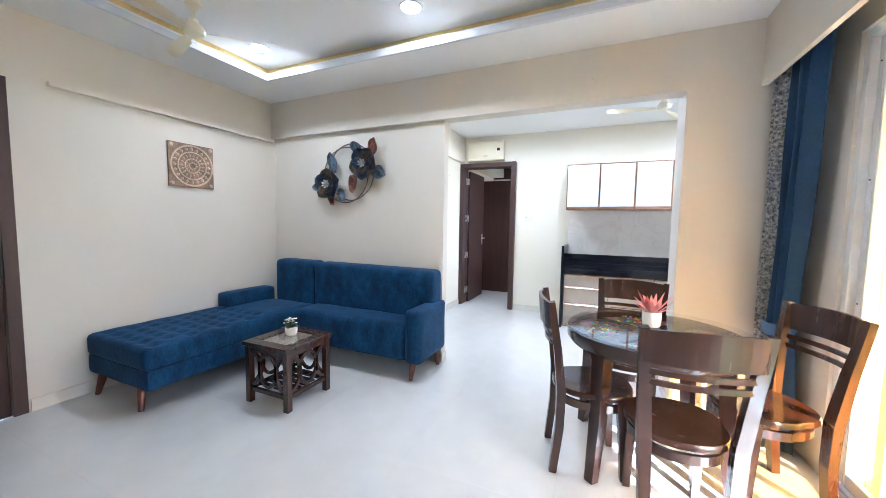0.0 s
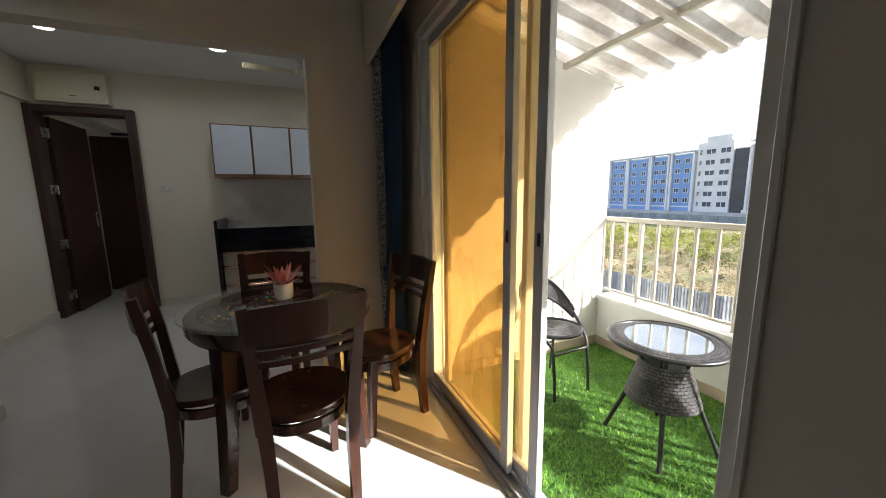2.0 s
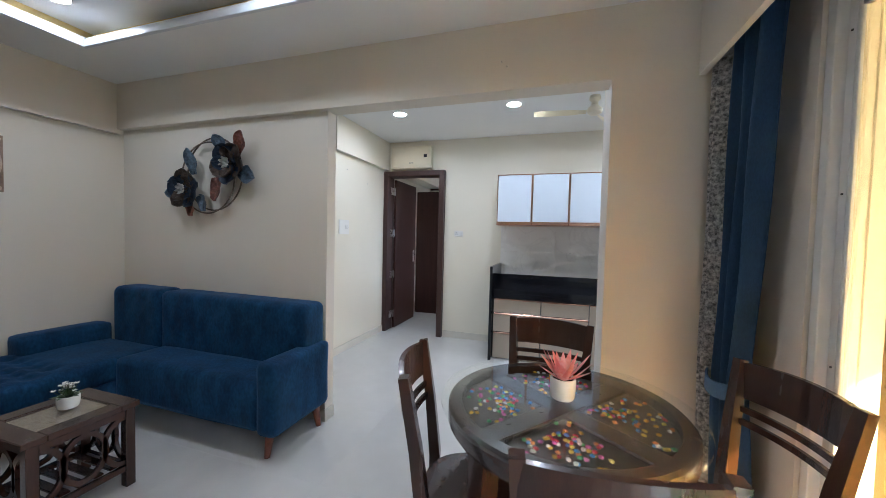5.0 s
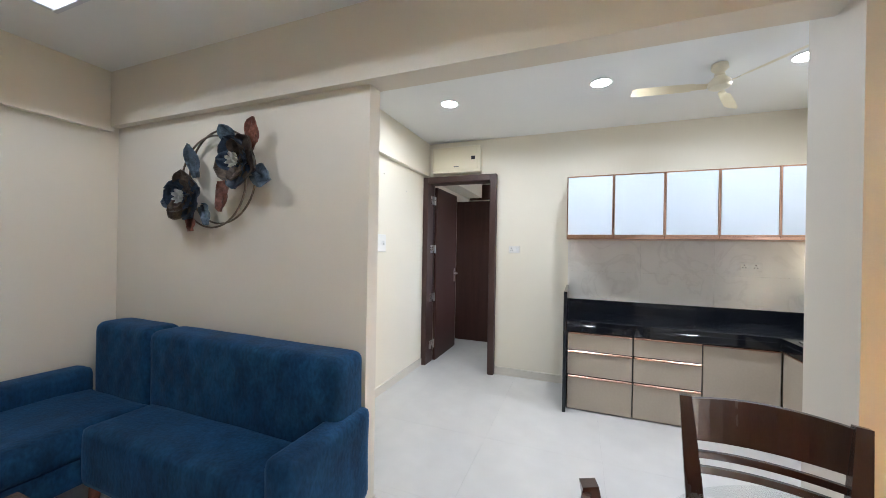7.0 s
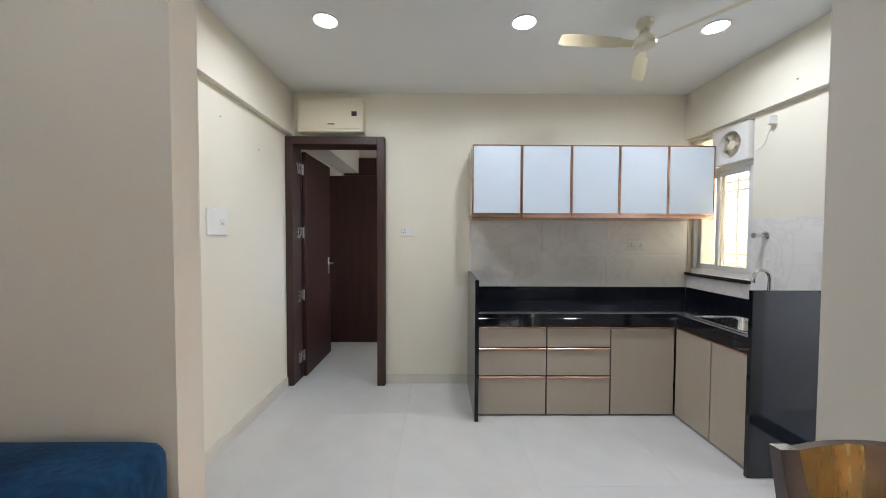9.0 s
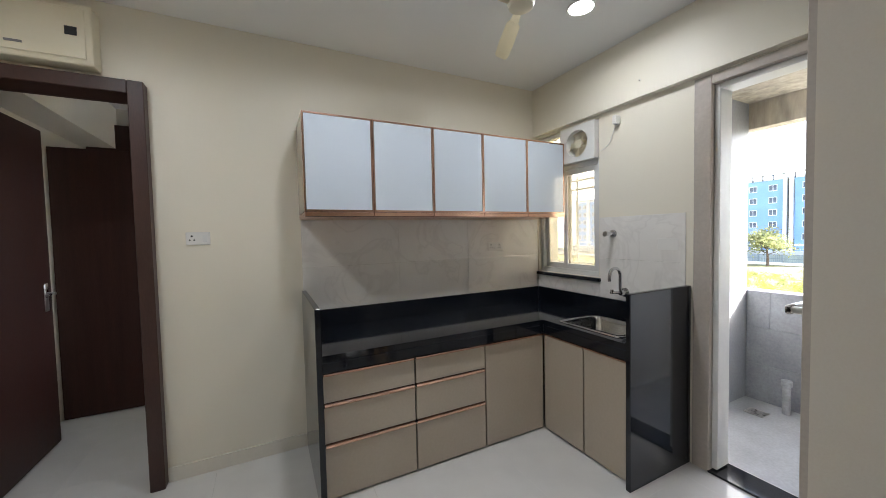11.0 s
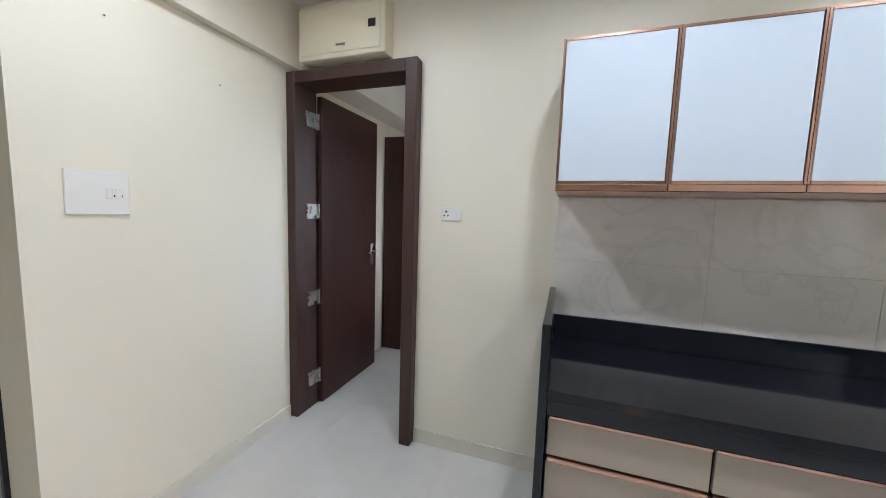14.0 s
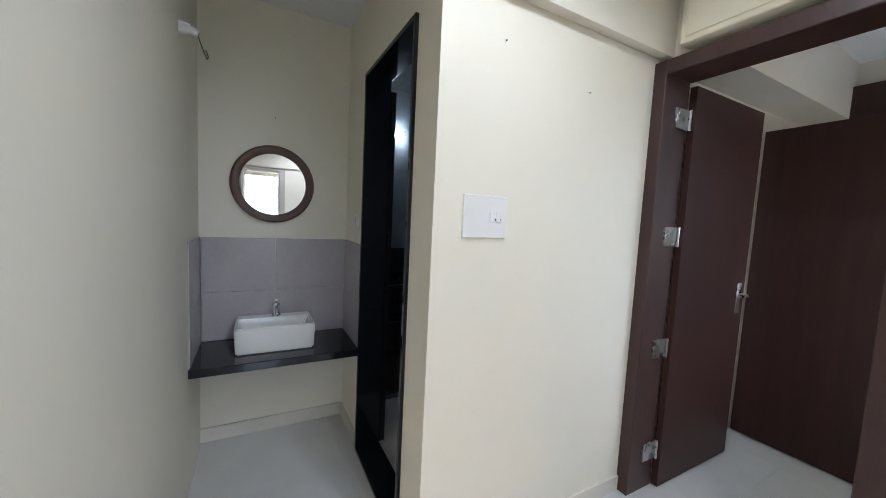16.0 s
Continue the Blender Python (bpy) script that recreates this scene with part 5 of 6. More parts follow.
for P, Q in ((A, B), (B, C), (C, E)):
    for i in range(4):
        bm.faces.new((P[i], P[(i + 1) % 4], Q[(i + 1) % 4], Q[i]))
bm.faces.new(A[::-1])
bm.faces.new(E)
bmesh.ops.bevel(bm, geom=bm.edges[:], offset=0.008, segments=2, affect="EDGES")
part("bowl", bm, WHITE, basin, smooth=50)
faucet = thing("basin_tap", (-3.205, 3.66, 0.782), "chrome basin mixer tap", "tap")
bm = bmesh.new()
lathe(bm, [(0.026, 0), (0.025, 0.01), (0.020, 0.015), (0.020, 0.06), (0.024, 0.065), (0.022, 0.08), (0.004, 0.084)], 18)
part("body", bm, CHROME, faucet, smooth=40)
bm = bmesh.new()
tube(bm, [(0, 0, 0.045), (0.05, 0, 0.06), (0.10, 0, 0.045), (0.105, 0, 0.03)], 0.011, 10)
part("spout", bm, CHROME, faucet, smooth=50)
bm = bmesh.new()
tube(bm, [(0, 0, 0.08), (-0.004, 0, 0.092), (0.035, 0, 0.104)], 0.007, 8)
part("lever", bm, CHROME, faucet, smooth=50)
dado = thing("dado_tiles", (0, 0, 0), "grey violet tiles round the wash basin", "tiles", kind="structure")
for ya, yb in ((3.262, 3.655), (3.657, 4.09)):
    for za, zb in ((0.634, 0.93), (0.932, 1.262)):
        bm = bmesh.new()
        box(bm, -3.279, -3.269, ya, yb, za, zb, 0.0008)
        part("tile", bm, GREYTILE2, dado)
for y in (3.2505, 4.0895):
    for za, zb in ((0.634, 0.93), (0.932, 1.262)):
        bm = bmesh.new()
        box(bm, -3.268, -2.86, y, y + 0.009, za, zb, 0.0008)
        part("tile", bm, GREYTILE2, dado)
mir = thing("round_mirror", (-3.279, 3.642, 1.60), "round wall mirror in a brown wooden frame", "mirror")
bm = bmesh.new()
n = 48
rings = []
for r, x in ((0.188, 0.0), (0.188, 0.022), (0.20, 0.030), (0.225, 0.030), (0.238, 0.018), (0.238, 0.0)):
    rings.append([bm.verts.new((x, r * math.cos(2 * math.pi * i / n), r * math.sin(2 * math.pi * i / n))) for i in range(n)])
for k in range(len(rings)):
    A, B = rings[k], rings[(k + 1) % len(rings)]
    for i in range(n):
        bm.faces.new((A[i], A[(i + 1) % n], B[(i + 1) % n], B[i]))
part("frame", bm, mat("brown mirror frame", (0.13, 0.075, 0.058), 0.5, vary=0.12, scale=10), mir, smooth=40)
bm = bmesh.new()
cyl(bm, (0.004, 0, 0), (0.012, 0, 0), 0.188, 0.188, 48)
part("mirror_glass", bm, MIRROR, mir, "silvered mirror glass")
bulb = thing("lamp_holder", (-2.72, 3.252, 2.19), "white lamp holder with a loose black wire", "lamp holder")
bm = bmesh.new()
cyl(bm, (0, 0, 0), (0, 0.04, 0.0), 0.028, 0.02, 16)
cyl(bm, (0, 0.04, 0), (0, 0.07, -0.012), 0.017, 0.015, 14)
part("holder", bm, PLASTIC, bulb, smooth=40)
bm = bmesh.new()
tube(bm, [(0, 0.065, -0.012), (-0.015, 0.075, -0.045), (-0.05, 0.085, -0.07), (-0.10, 0.09, -0.075), (-0.095, 0.095, -0.065), (-0.05, 0.09, -0.055)], 0.0022, 6)
part("wire", bm, DARK, bulb, smooth=60)

bath = thing("door_5", (0, 0, 0), "black granite bathroom door surround", "door frame", kind="structure")
for q in ((BD0 + 0.001, BD0 + 0.022, 4.085, 4.235, 0.02, BDH - 0.001), (BD1 - 0.022, BD1 - 0.001, 4.085, 4.235, 0.02, BDH - 0.001), (BD0 + 0.022, BD1 - 0.022, 4.085, 4.235, BDH - 0.022, BDH - 0.001), (BD0 + 0.001, BD1 - 0.001, 4.085, 4.235, 0.0, 0.02)):
    bm = bmesh.new()
    box(bm, *q, 0.002)
    part("surround", bm, GRANITE, bath)
bm = bmesh.new()
box(bm, BD0 - 0.40, BD0 + 0.018, 4.238, 4.27, 0.02, 2.16, 0.002)
part("leaf", bm, mat("black bathroom door", (0.012, 0.012, 0.014), 0.25, vary=0.1), bath, "black open door leaf")
DARKTILE = mat("black bathroom tile", (0.014, 0.015, 0.018), 0.15, vary=0.1, bump=0.01)
bath_tiles = thing("bathroom_tiles", (0, 0, 0), "blue grey bathroom wall tiles", "tiles", kind="structure")
for i in range(4):
    for j in range(8):
        bm = bmesh.new()
        box(bm, -3.32 + i * 0.29, -3.032 + i * 0.29, 5.368, 5.379, 0.0 + j * 0.31, 0.306 + j * 0.31, 0.0008)
        part("tile", bm, BATHTILE, bath_tiles)
for i in range(3):
    for j in range(9):
        bm = bmesh.new()
        box(bm, -3.3295, -3.3195, 4.24 + i * 0.375, 4.612 + i * 0.375, 0.045 + j * 0.29, 0.331 + j * 0.29, 0.0008)
        part("tile", bm, BATHTILE if j > 3 else DARKTILE, bath_tiles)
lamp = thing("bathroom_lamp", (-3.318, 4.455, 2.035), "small lit bathroom wall lamp", "wall lamp", rz=90)
bm = bmesh.new()
bmesh.ops.create_uvsphere(bm, u_segments=16, v_segments=10, radius=0.032, matrix=Matrix.Translation((0, -0.05, 0)))
part("bulb", bm, LIGHT, lamp, "glowing bulb", smooth=60)
bm = bmesh.new()
cyl(bm, (0, -0.02, 0), (0, 0.007, 0), 0.03, 0.035, 16)
part("base", bm, PLASTIC, lamp)

# ---- skirting ----
sk = 0.085
solid("baseboard", [(XL, XL + 0.012, 0.96, 2.96, 0, sk), (XL + 0.012, OP_L, YF - 0.012, YF, 0, sk), (OP_L - 0.001, OP_L + 0.012, YF - 0.012, 3.06, 0, sk), (PIER_X, XR, BEAM_Y - 0.012, BEAM_Y, 0, sk), (PIER_X - 0.012, PIER_X, BEAM_Y - 0.012, PIER_B, 0, sk)], SKIRT, "pale tile skirting in the living room", "baseboard")
solid("baseboard_kitchen", [(KXL, KXL + 0.012, 4.10, 5.295, 0, sk), (-1.04, BX0 - 0.031, KYB - 0.012, KYB, 0, sk), (BD1 + 0.001, KXL + 0.012, 4.088, 4.10, 0, sk), (-3.28, -3.268, 3.25, 4.088, 0, sk), (-3.268, BD0, 4.088, 4.10, 0, sk)], SKIRT, "pale tile skirting in the kitchen", "baseboard")

# ---- balcony ----

def weave(name, color, scale):
    m = mat(name, color, 0.35, vary=0.2, scale=8, fine=60, bump=0.0, spec=0.5)
    n, l = m.node_tree.nodes, m.node_tree.links
    co = n.new("ShaderNodeTexCoord")
    br = n.new("ShaderNodeTexBrick")
    br.inputs["Scale"].default_value = scale
    br.inputs["Mortar Size"].default_value = 0.03
    br.inputs["Mortar Smooth"].default_value = 1.0
    br.inputs["Color1"].default_value = (1, 1, 1, 1)
    br.inputs["Color2"].default_value = (0.75, 0.75, 0.75, 1)
    br.inputs["Mortar"].default_value = (0, 0, 0, 1)
    l.new(co.outputs["UV"], br.inputs["Vector"])
    b = n["Principled BSDF"]
    old = b.inputs["Base Color"].links[0].from_socket
    mx = n.new("ShaderNodeMix")
    mx.data_type, mx.blend_type = "RGBA", "MULTIPLY"
    mx.inputs[0].default_value = 0.85
    l.new(old, mx.inputs[6])
    l.new(br.outputs["Color"], mx.inputs[7])
    l.new(mx.outputs[2], b.inputs["Base Color"])
    bp = n.new("ShaderNodeBump")
    bp.inputs["Strength"].default_value, bp.inputs["Distance"].default_value = 1.0, 0.007
    l.new(br.outputs["Color"], bp.inputs["Height"])
    l.new(bp.outputs[0], b.inputs["Normal"])
    return m


RATTAN = weave("grey woven rattan", (0.23, 0.22, 0.22), 1.0)
TUBE = mat("dark grey powder coated steel", (0.035, 0.035, 0.037), 0.4, vary=0.1)


def strip_grid(name, fn, nu, nv, su, sv, material, parent, label, thick=0.006, closed=False):
    """A woven sheet: fn(u, v) gives places; su, sv are the weave's counts along it."""
    bm = bmesh.new()
    uvl = bm.loops.layers.uv.new("UVMap")
    g = [[bm.verts.new(fn(i / nu, j / nv)) for j in range(nv + 1)] for i in range(nu + (0 if closed else 1))]
    for i in range(nu):
        for j in range(nv):
            a = g[(i + 1) % len(g)]
            f = bm.faces.new((g[i][j], a[j], a[j + 1], g[i][j + 1]))
            for lp, (u, v) in zip(f.loops, ((i, j), (i + 1, j), (i + 1, j + 1), (i, j + 1))):
                lp[uvl].uv = (u / nu * su, v / nv * sv)
    bmesh.ops.solidify(bm, geom=bm.faces[:], thickness=thick)
    return part(name, bm, material, parent, label, smooth=60)


btab = thing("garden_table", (2.187, 1.347, 0), "round grey rattan garden table with a glass top", "table", rz=27)
BT = 0.555
strip_grid("rim", lambda u, v: ((0.185 + 0.08 * v) * math.cos(2 * math.pi * u), (0.185 + 0.08 * v) * math.sin(2 * math.pi * u), BT + 0.016 * math.sin(math.pi * min(1, 0.15 + v))), 64, 8, 24, 1.5, RATTAN, btab, "woven grey rim", 0.012, True)
bm = bmesh.new()
tube(bm, [(0.262 * math.cos(t), 0.262 * math.sin(t), BT) for t in np.linspace(0, 2 * math.pi, 49)[:-1]], 0.011, 8, True)
part("edge_ring", bm, RATTAN, btab, smooth=60)
bm = bmesh.new()
disc(bm, (0, 0), 0.19, BT + 0.004, BT + 0.011, 48)
part("glass_top", bm, mat("grey table glass", (0.30, 0.33, 0.34), 0.015, vary=0.02, bump=0, coat=1.0, metal=0.55), btab, "pale reflective glass top")
strip_grid("basket", lambda u, v: ((0.112 + 0.062 * v) * math.cos(2 * math.pi * u), (0.112 + 0.062 * v) * math.sin(2 * math.pi * u), BT - 0.105 - 0.20 * v), 56, 14, 14, 3.25, RATTAN, btab, "woven conical basket", 0.008, True)
bm = bmesh.new()
tube(bm, [(0.115 * math.cos(t), 0.115 * math.sin(t), BT - 0.05 + 0.02 * math.sin(8 * t)) for t in np.linspace(0, 2 * math.pi, 97)[:-1]], 0.006, 6, True)
part("scroll", bm, TUBE, btab, "curled metal band")
for k in range(4):
    a = radians(90 * k + 10)
    d = Vector((math.cos(a), math.sin(a), 0))
    bm = bmesh.new()
    tube(bm, [d * 0.085 + Vector((0, 0, BT - 0.002)), d * 0.10 + Vector((0, 0, 0.44)), d * 0.155 + Vector((0, 0, 0.25)), d * 0.257], 0.011, 8)
    part("leg", bm, TUBE, btab, smooth=60)


def garden_chair():
    """Local +y is the way the sitter faces."""
    c = thing("garden_chair", (0, 0, 0), "grey woven rattan garden chair with a wrapped back", "chair", "balcony chairs")
    S = 0.40

    def seat(u, v):
        a = 2 * math.pi * u
        r = 0.02 + 0.19 * v
        return (r * math.cos(a), r * math.sin(a) * 0.95, S + 0.02 * (1 - abs(2 * v - 1)) + 0.008 * math.sin(a))
    strip_grid("seat", seat, 48, 8, 13, 2.75, RATTAN, c, "woven seat", 0.012, True)
    bm = bmesh.new()
    tube(bm, [(0.21 * math.cos(t), 0.20 * math.sin(t), S) for t in np.linspace(0, 2 * math.pi, 41)[:-1]], 0.013, 8, True)
    part("seat_ring", bm, TUBE, c, smooth=60)

    def back(u, v):
        a = radians(-5 - 170 * u)
        lift = math.sin(math.pi * u)
        z = S + 0.035 + 0.14 * lift ** 1.2 + v * (0.05 + 0.09 * lift)
        r = 0.232 + 0.05 * v * lift
        return (r * math.cos(a), r * math.sin(a) * 0.98, z)
    strip_grid("backrest", back, 44, 8, 12, 2.5, RATTAN, c, "woven wraparound back", 0.014)
    for v in (0, 1):
        bm = bmesh.new()
        tube(bm, [back(u, v) for u in np.linspace(0, 1, 31)], 0.011, 8)
        part("back_rail", bm, RATTAN, c, smooth=60)
    for sx in (-1, 1):
        bm = bmesh.new()
        tube(bm, [(sx * 0.228, -0.02, S + 0.07), (sx * 0.222, 0.04, S + 0.02), (sx * 0.195, 0.11, S - 0.01), (sx * 0.17, 0.17, S - 0.06), (sx * 0.168, 0.20, 0.15), (sx * 0.168, 0.21, 0)], 0.012, 8)
        part("front_leg", bm, TUBE, c, smooth=60)
        bm = bmesh.new()
        tube(bm, [(sx * 0.15, -0.13, S), (sx * 0.16, -0.17, 0.2), (sx * 0.165, -0.2, 0)], 0.012, 8)
        part("rear_leg", bm, TUBE, c, smooth=60)
    for y in (-0.17, 0.19):
        bm = bmesh.new()
        tube(bm, [(-0.163, y, 0.22 if y < 0 else 0.30), (0.163, y, 0.22 if y < 0 else 0.30)], 0.008, 8)
        part("stretcher", bm, TUBE, c, smooth=60)
    return c


gchair = garden_chair()
for ob in gchair.children:
    ob.data.transform(Matrix.Diagonal((0.86, 0.86, 1.0, 1.0)))
gchair.matrix_world = pose(2.065, 2.03, 0, 0, 0, 183)
copy_thing(gchair, pose(2.24, 0.77, 0, 0, 0, -8))

# railing
RAILPAINT = mat("cream painted steel", (0.64, 0.60, 0.51), 0.45, vary=0.05, scale=6)
rail = thing("balcony_railing", (2.95, 0, 0), "cream painted steel railing on the parapet", "railing")
bm = bmesh.new()
box(bm, -0.025, 0.025, -1.6, 2.428, 1.06, 1.095, 0.004)
part("top_rail", bm, RAILPAINT, rail)
bm = bmesh.new()
box(bm, -0.012, 0.012, -1.6, 2.428, 0.465, 0.485, 0.002)
part("bottom_rail", bm, RAILPAINT, rail)
y, k = 2.38, 0
while y > -1.55:
    bm = bmesh.new()
    post = k % 5 == 2
    if post:
        box(bm, -0.013, 0.013, y - 0.014, y + 0.014, 0.43, 1.06, 0.002)
    else:
        box(bm, -0.008, 0.008, y - 0.011, y + 0.011, 0.485, 1.06, 0.002)
    part("post" if post else "baluster", bm, RAILPAINT, rail)
    y -= 0.134
    k += 1

# corrugated roof
roof = thing("balcony_roof", (0, 0, 0), "white corrugated metal sheet roof on purlins", "roof")
ROOFPAINT = mat("white painted roof sheet", (0.74, 0.74, 0.72), 0.45, vary=0.10, scale=3, fine=30, bump=0.03, tint=(0.48, 0.45, 0.40))


def roof_z(x):
    return 2.125 + 0.20 * (2.85 - x)


y = -1.6
k = 0
while y < 2.75:
    bm = bmesh.new()
    prof = []
    w = 0.80
    for i in range(4):
        prof += [(i * 0.2, 0.0), (i * 0.2 + 0.11, 0.0), (i * 0.2 + 0.135, 0.035), (i * 0.2 + 0.175, 0.035)]
    prof.append((0.8, 0.0))
    xs = (1.42, 2.1, 2.99)
    rows = [[bm.verts.new((x, y + u, roof_z(x) + 0.03 + h + 0.004 * (k % 2) + 0.003 * math.sin(3 * u + 7 * x))) for u, h in prof] for x in xs]
    for A, B in zip(rows, rows[1:]):
        for i in range(len(prof) - 1):
            bm.faces.new((A[i], A[i + 1], B[i + 1], B[i]))
    bmesh.ops.solidify(bm, geom=bm.faces[:], thickness=0.003)
    part("roof_sheet", bm, ROOFPAINT, roof)
    y += 0.8
    k += 1
for x in (1.55, 2.43):
    bm = bmesh.new()
    box(bm, x - 0.02, x + 0.02, -1.6, 2.58, roof_z(x) - 0.012, roof_z(x) + 0.026, 0.003)
    part("purlin", bm, RAILPAINT, roof)
for y in (0.2, 1.6):
    bm = bmesh.new()
    sweep(bm, [(1.42, y, roof_z(1.42) - 0.03), (2.86, y, roof_z(2.86) - 0.03)], 0.015, 0.015)
    part("rafter", bm, RAILPAINT, roof)

# artificial turf
rng = np.random.default_rng(5)
N = 46000
gx, gy = rng.uniform(1.44, 2.865, N), rng.uniform(0.1, 2.415, N)
ga, gh = rng.uniform(0, 6.283, N), rng.uniform(0.012, 0.026, N)
lx, ly = rng.normal(0, 0.009, N), rng.normal(0, 0.009, N)
wx, wy = 0.0018 * np.cos(ga), 0.0018 * np.sin(ga)
P = np.empty((N, 3, 3))
P[:, 0] = np.stack([gx - wx, gy - wy, np.full(N, -0.004)], 1)
P[:, 1] = np.stack([gx + wx, gy + wy, np.full(N, -0.004)], 1)
P[:, 2] = np.stack([gx + lx, gy + ly, gh - 0.004], 1)
me = bpy.data.meshes.new("turf")
me.from_pydata(P.reshape(-1, 3).tolist(), [], np.arange(3 * N).reshape(-1, 3).tolist())
TURF = mat("green artificial grass", (0.21, 0.40, 0.050), 0.5, vary=0.25, scale=10, fine=200, bump=0, tint=(0.13, 0.28, 0.030))
me.materials.append(TURF)
tagged(new("turf", me), "bright green artificial grass mat on the balcony", "grass", "", "stuff")
bm = bmesh.new()
box(bm, 1.43, 2.868, -1.5, 2.417, -0.029, -0.003)
tagged(part("turf_backing", bm, mat("turf backing", (0.065, 0.165, 0.018), 0.8, vary=0.3, scale=40, fine=300, bump=0.3), None, "green backing of the artificial grass mat"), "", "grass", "", "structure")

# utility balcony things
wall_tiles = thing("utility_wall_tiles", (0, 0, 0), "grey rectangular tiles on the utility parapet", "tiles", kind="structure")
for j in range(3):
    z0 = -0.028 + j * 0.305
    for i in range(3):
        y0, y1 = max(3.205, 3.0 + i * 0.6 - 0.3 * (j % 2)), min(4.355, 3.6 + i * 0.6 - 0.3 * (j % 2))
        if y1 - y0 > 0.03:
            bm = bmesh.new()
            box(bm, UX - 0.009, UX - 0.0005, y0 + 0.001, y1 - 0.001, z0, min(0.878, z0 + 0.303), 0.001)
            part("tile", bm, mat("grey parapet tile", (0.30, 0.31, 0.335), 0.32, vary=0.10, scale=5, bump=0.01, each=0.05), wall_tiles)
pipe = thing("drain_pipe", (3.02, 4.06, -0.03), "short grey drain pipe standing on the utility floor", "pipe")
bm = bmesh.new()
cyl(bm, (0, 0, 0), (0, 0, 0.24), 0.025, 0.025, 16)
part("pipe", bm, mat("grey pipe plastic", (0.42, 0.43, 0.44), 0.5, vary=0.1, scale=12), pipe, smooth=40)
bm = bmesh.new()
cyl(bm, (0, 0, 0.22), (0, 0, 0.26), 0.033, 0.033, 16)
part("cap", bm, MATS["grey pipe plastic"], pipe, smooth=40)
drain = thing("floor_drain", (2.86, 4.18, -0.03), "square steel floor drain", "drain")
bm = bmesh.new()
box(bm, -0.06, 0.06, -0.06, 0.06, 0, 0.004)
for i in range(5):
    box(bm, -0.045 + i * 0.02, -0.037 + i * 0.02, -0.045, 0.045, 0.004, 0.007)
part("grate", bm, STEEL, drain)

# ---- outside ----
GZ = -6.5
FIELD = mat("dry field soil", (0.27, 0.22, 0.13), 0.95, vary=0.3, scale=0.12, fine=3, bump=0.5, tint=(0.10, 0.12, 0.04))
bm = bmesh.new()
v = [bm.verts.new(p) for p in ((-900, -1500, GZ), (2500, -1500, GZ), (2500, 1500, GZ), (-900, 1500, GZ))]
bm.faces.new(v)
tagged(part("ground", bm, FIELD, None, "dry grassy field of earth and weeds"), "", "ground", "", "structure")
bm = bmesh.new()
box(bm, 9, 21.5, -150, 250, GZ, GZ + 0.03)
tagged(part("road", bm, mat("grey road", (0.11, 0.11, 0.11), 0.9, vary=0.2, scale=0.4), None, "grey compound road below the balcony"), "", "road", "", "structure")

FENCEM = mat("grey corrugated fence sheet", (0.42, 0.435, 0.45), 0.6, metal=0.0, vary=0.15, scale=1.5, each=0.12, bump=0.05)
fence = thing("sheet_fence", (23, 0, GZ), "grey corrugated metal sheet fence", "fence")
bm = bmesh.new()
prof = []
for i in range(6):
    prof += [(i * 0.2, 0), (i * 0.2 + 0.08, 0), (i * 0.2 + 0.11, 0.03), (i * 0.2 + 0.17, 0.03)]
prof.append((1.2, 0))
lo = [bm.verts.new((h, u, 0)) for u, h in prof]
hi = [bm.verts.new((h, u, 1.95)) for u, h in prof]
for i in range(len(prof) - 1):
    bm.faces.new((lo[i], lo[i + 1], hi[i + 1], hi[i]))
bmesh.ops.solidify(bm, geom=bm.faces[:], thickness=0.004)
sheet = mesh("sheet", bm, FENCEM)
frng = random.Random(3)
for i in range(70):
    s = new("sheet", sheet)
    s.parent = fence
    s.location = (frng.uniform(-0.02, 0.02), -30 + i * 1.2, frng.uniform(-0.12, 0.05))
    s.rotation_euler = (frng.uniform(-0.01, 0.01), frng.uniform(-0.03, 0.03), 0)


def bushes(name, count, xr, yr, hr, m, label, seed, leaf=0.12, per=60):
    """Scrub out of many small leaf faces."""
    g = np.random.default_rng(seed)
    cx, cy, hh = g.uniform(*xr, count), g.uniform(*yr, count), g.uniform(*hr, count)
    n = count * per
    k = np.repeat(np.arange(count), per)
    th, zz = g.uniform(0, 6.283, n), g.uniform(0, 1, n)
    rr = hh[k] * 0.75 * np.sqrt(g.uniform(0, 1, n)) * (1.05 - 0.6 * zz)
    c = np.stack([cx[k] + rr * np.cos(th), cy[k] + rr * np.sin(th), GZ + 0.05 + zz * hh[k]], 1)
    a = g.normal(size=(n, 3))
    a /= np.linalg.norm(a, axis=1)[:, None]
    b = np.cross(a, g.normal(size=(n, 3)))
    b /= np.linalg.norm(b, axis=1)[:, None]
    s = leaf * g.uniform(0.6, 1.4, n)[:, None]
    V = np.stack([c - a * s, c + b * s * 0.5, c + a * s, c - b * s * 0.5], 1).reshape(-1, 3)
    me = bpy.data.meshes.new(name)
    me.from_pydata(V.tolist(), [], np.arange(4 * n).reshape(-1, 4).tolist())
    me.materials.append(m)
    return tagged(new(name, me), label, "bushes", "", "stuff")


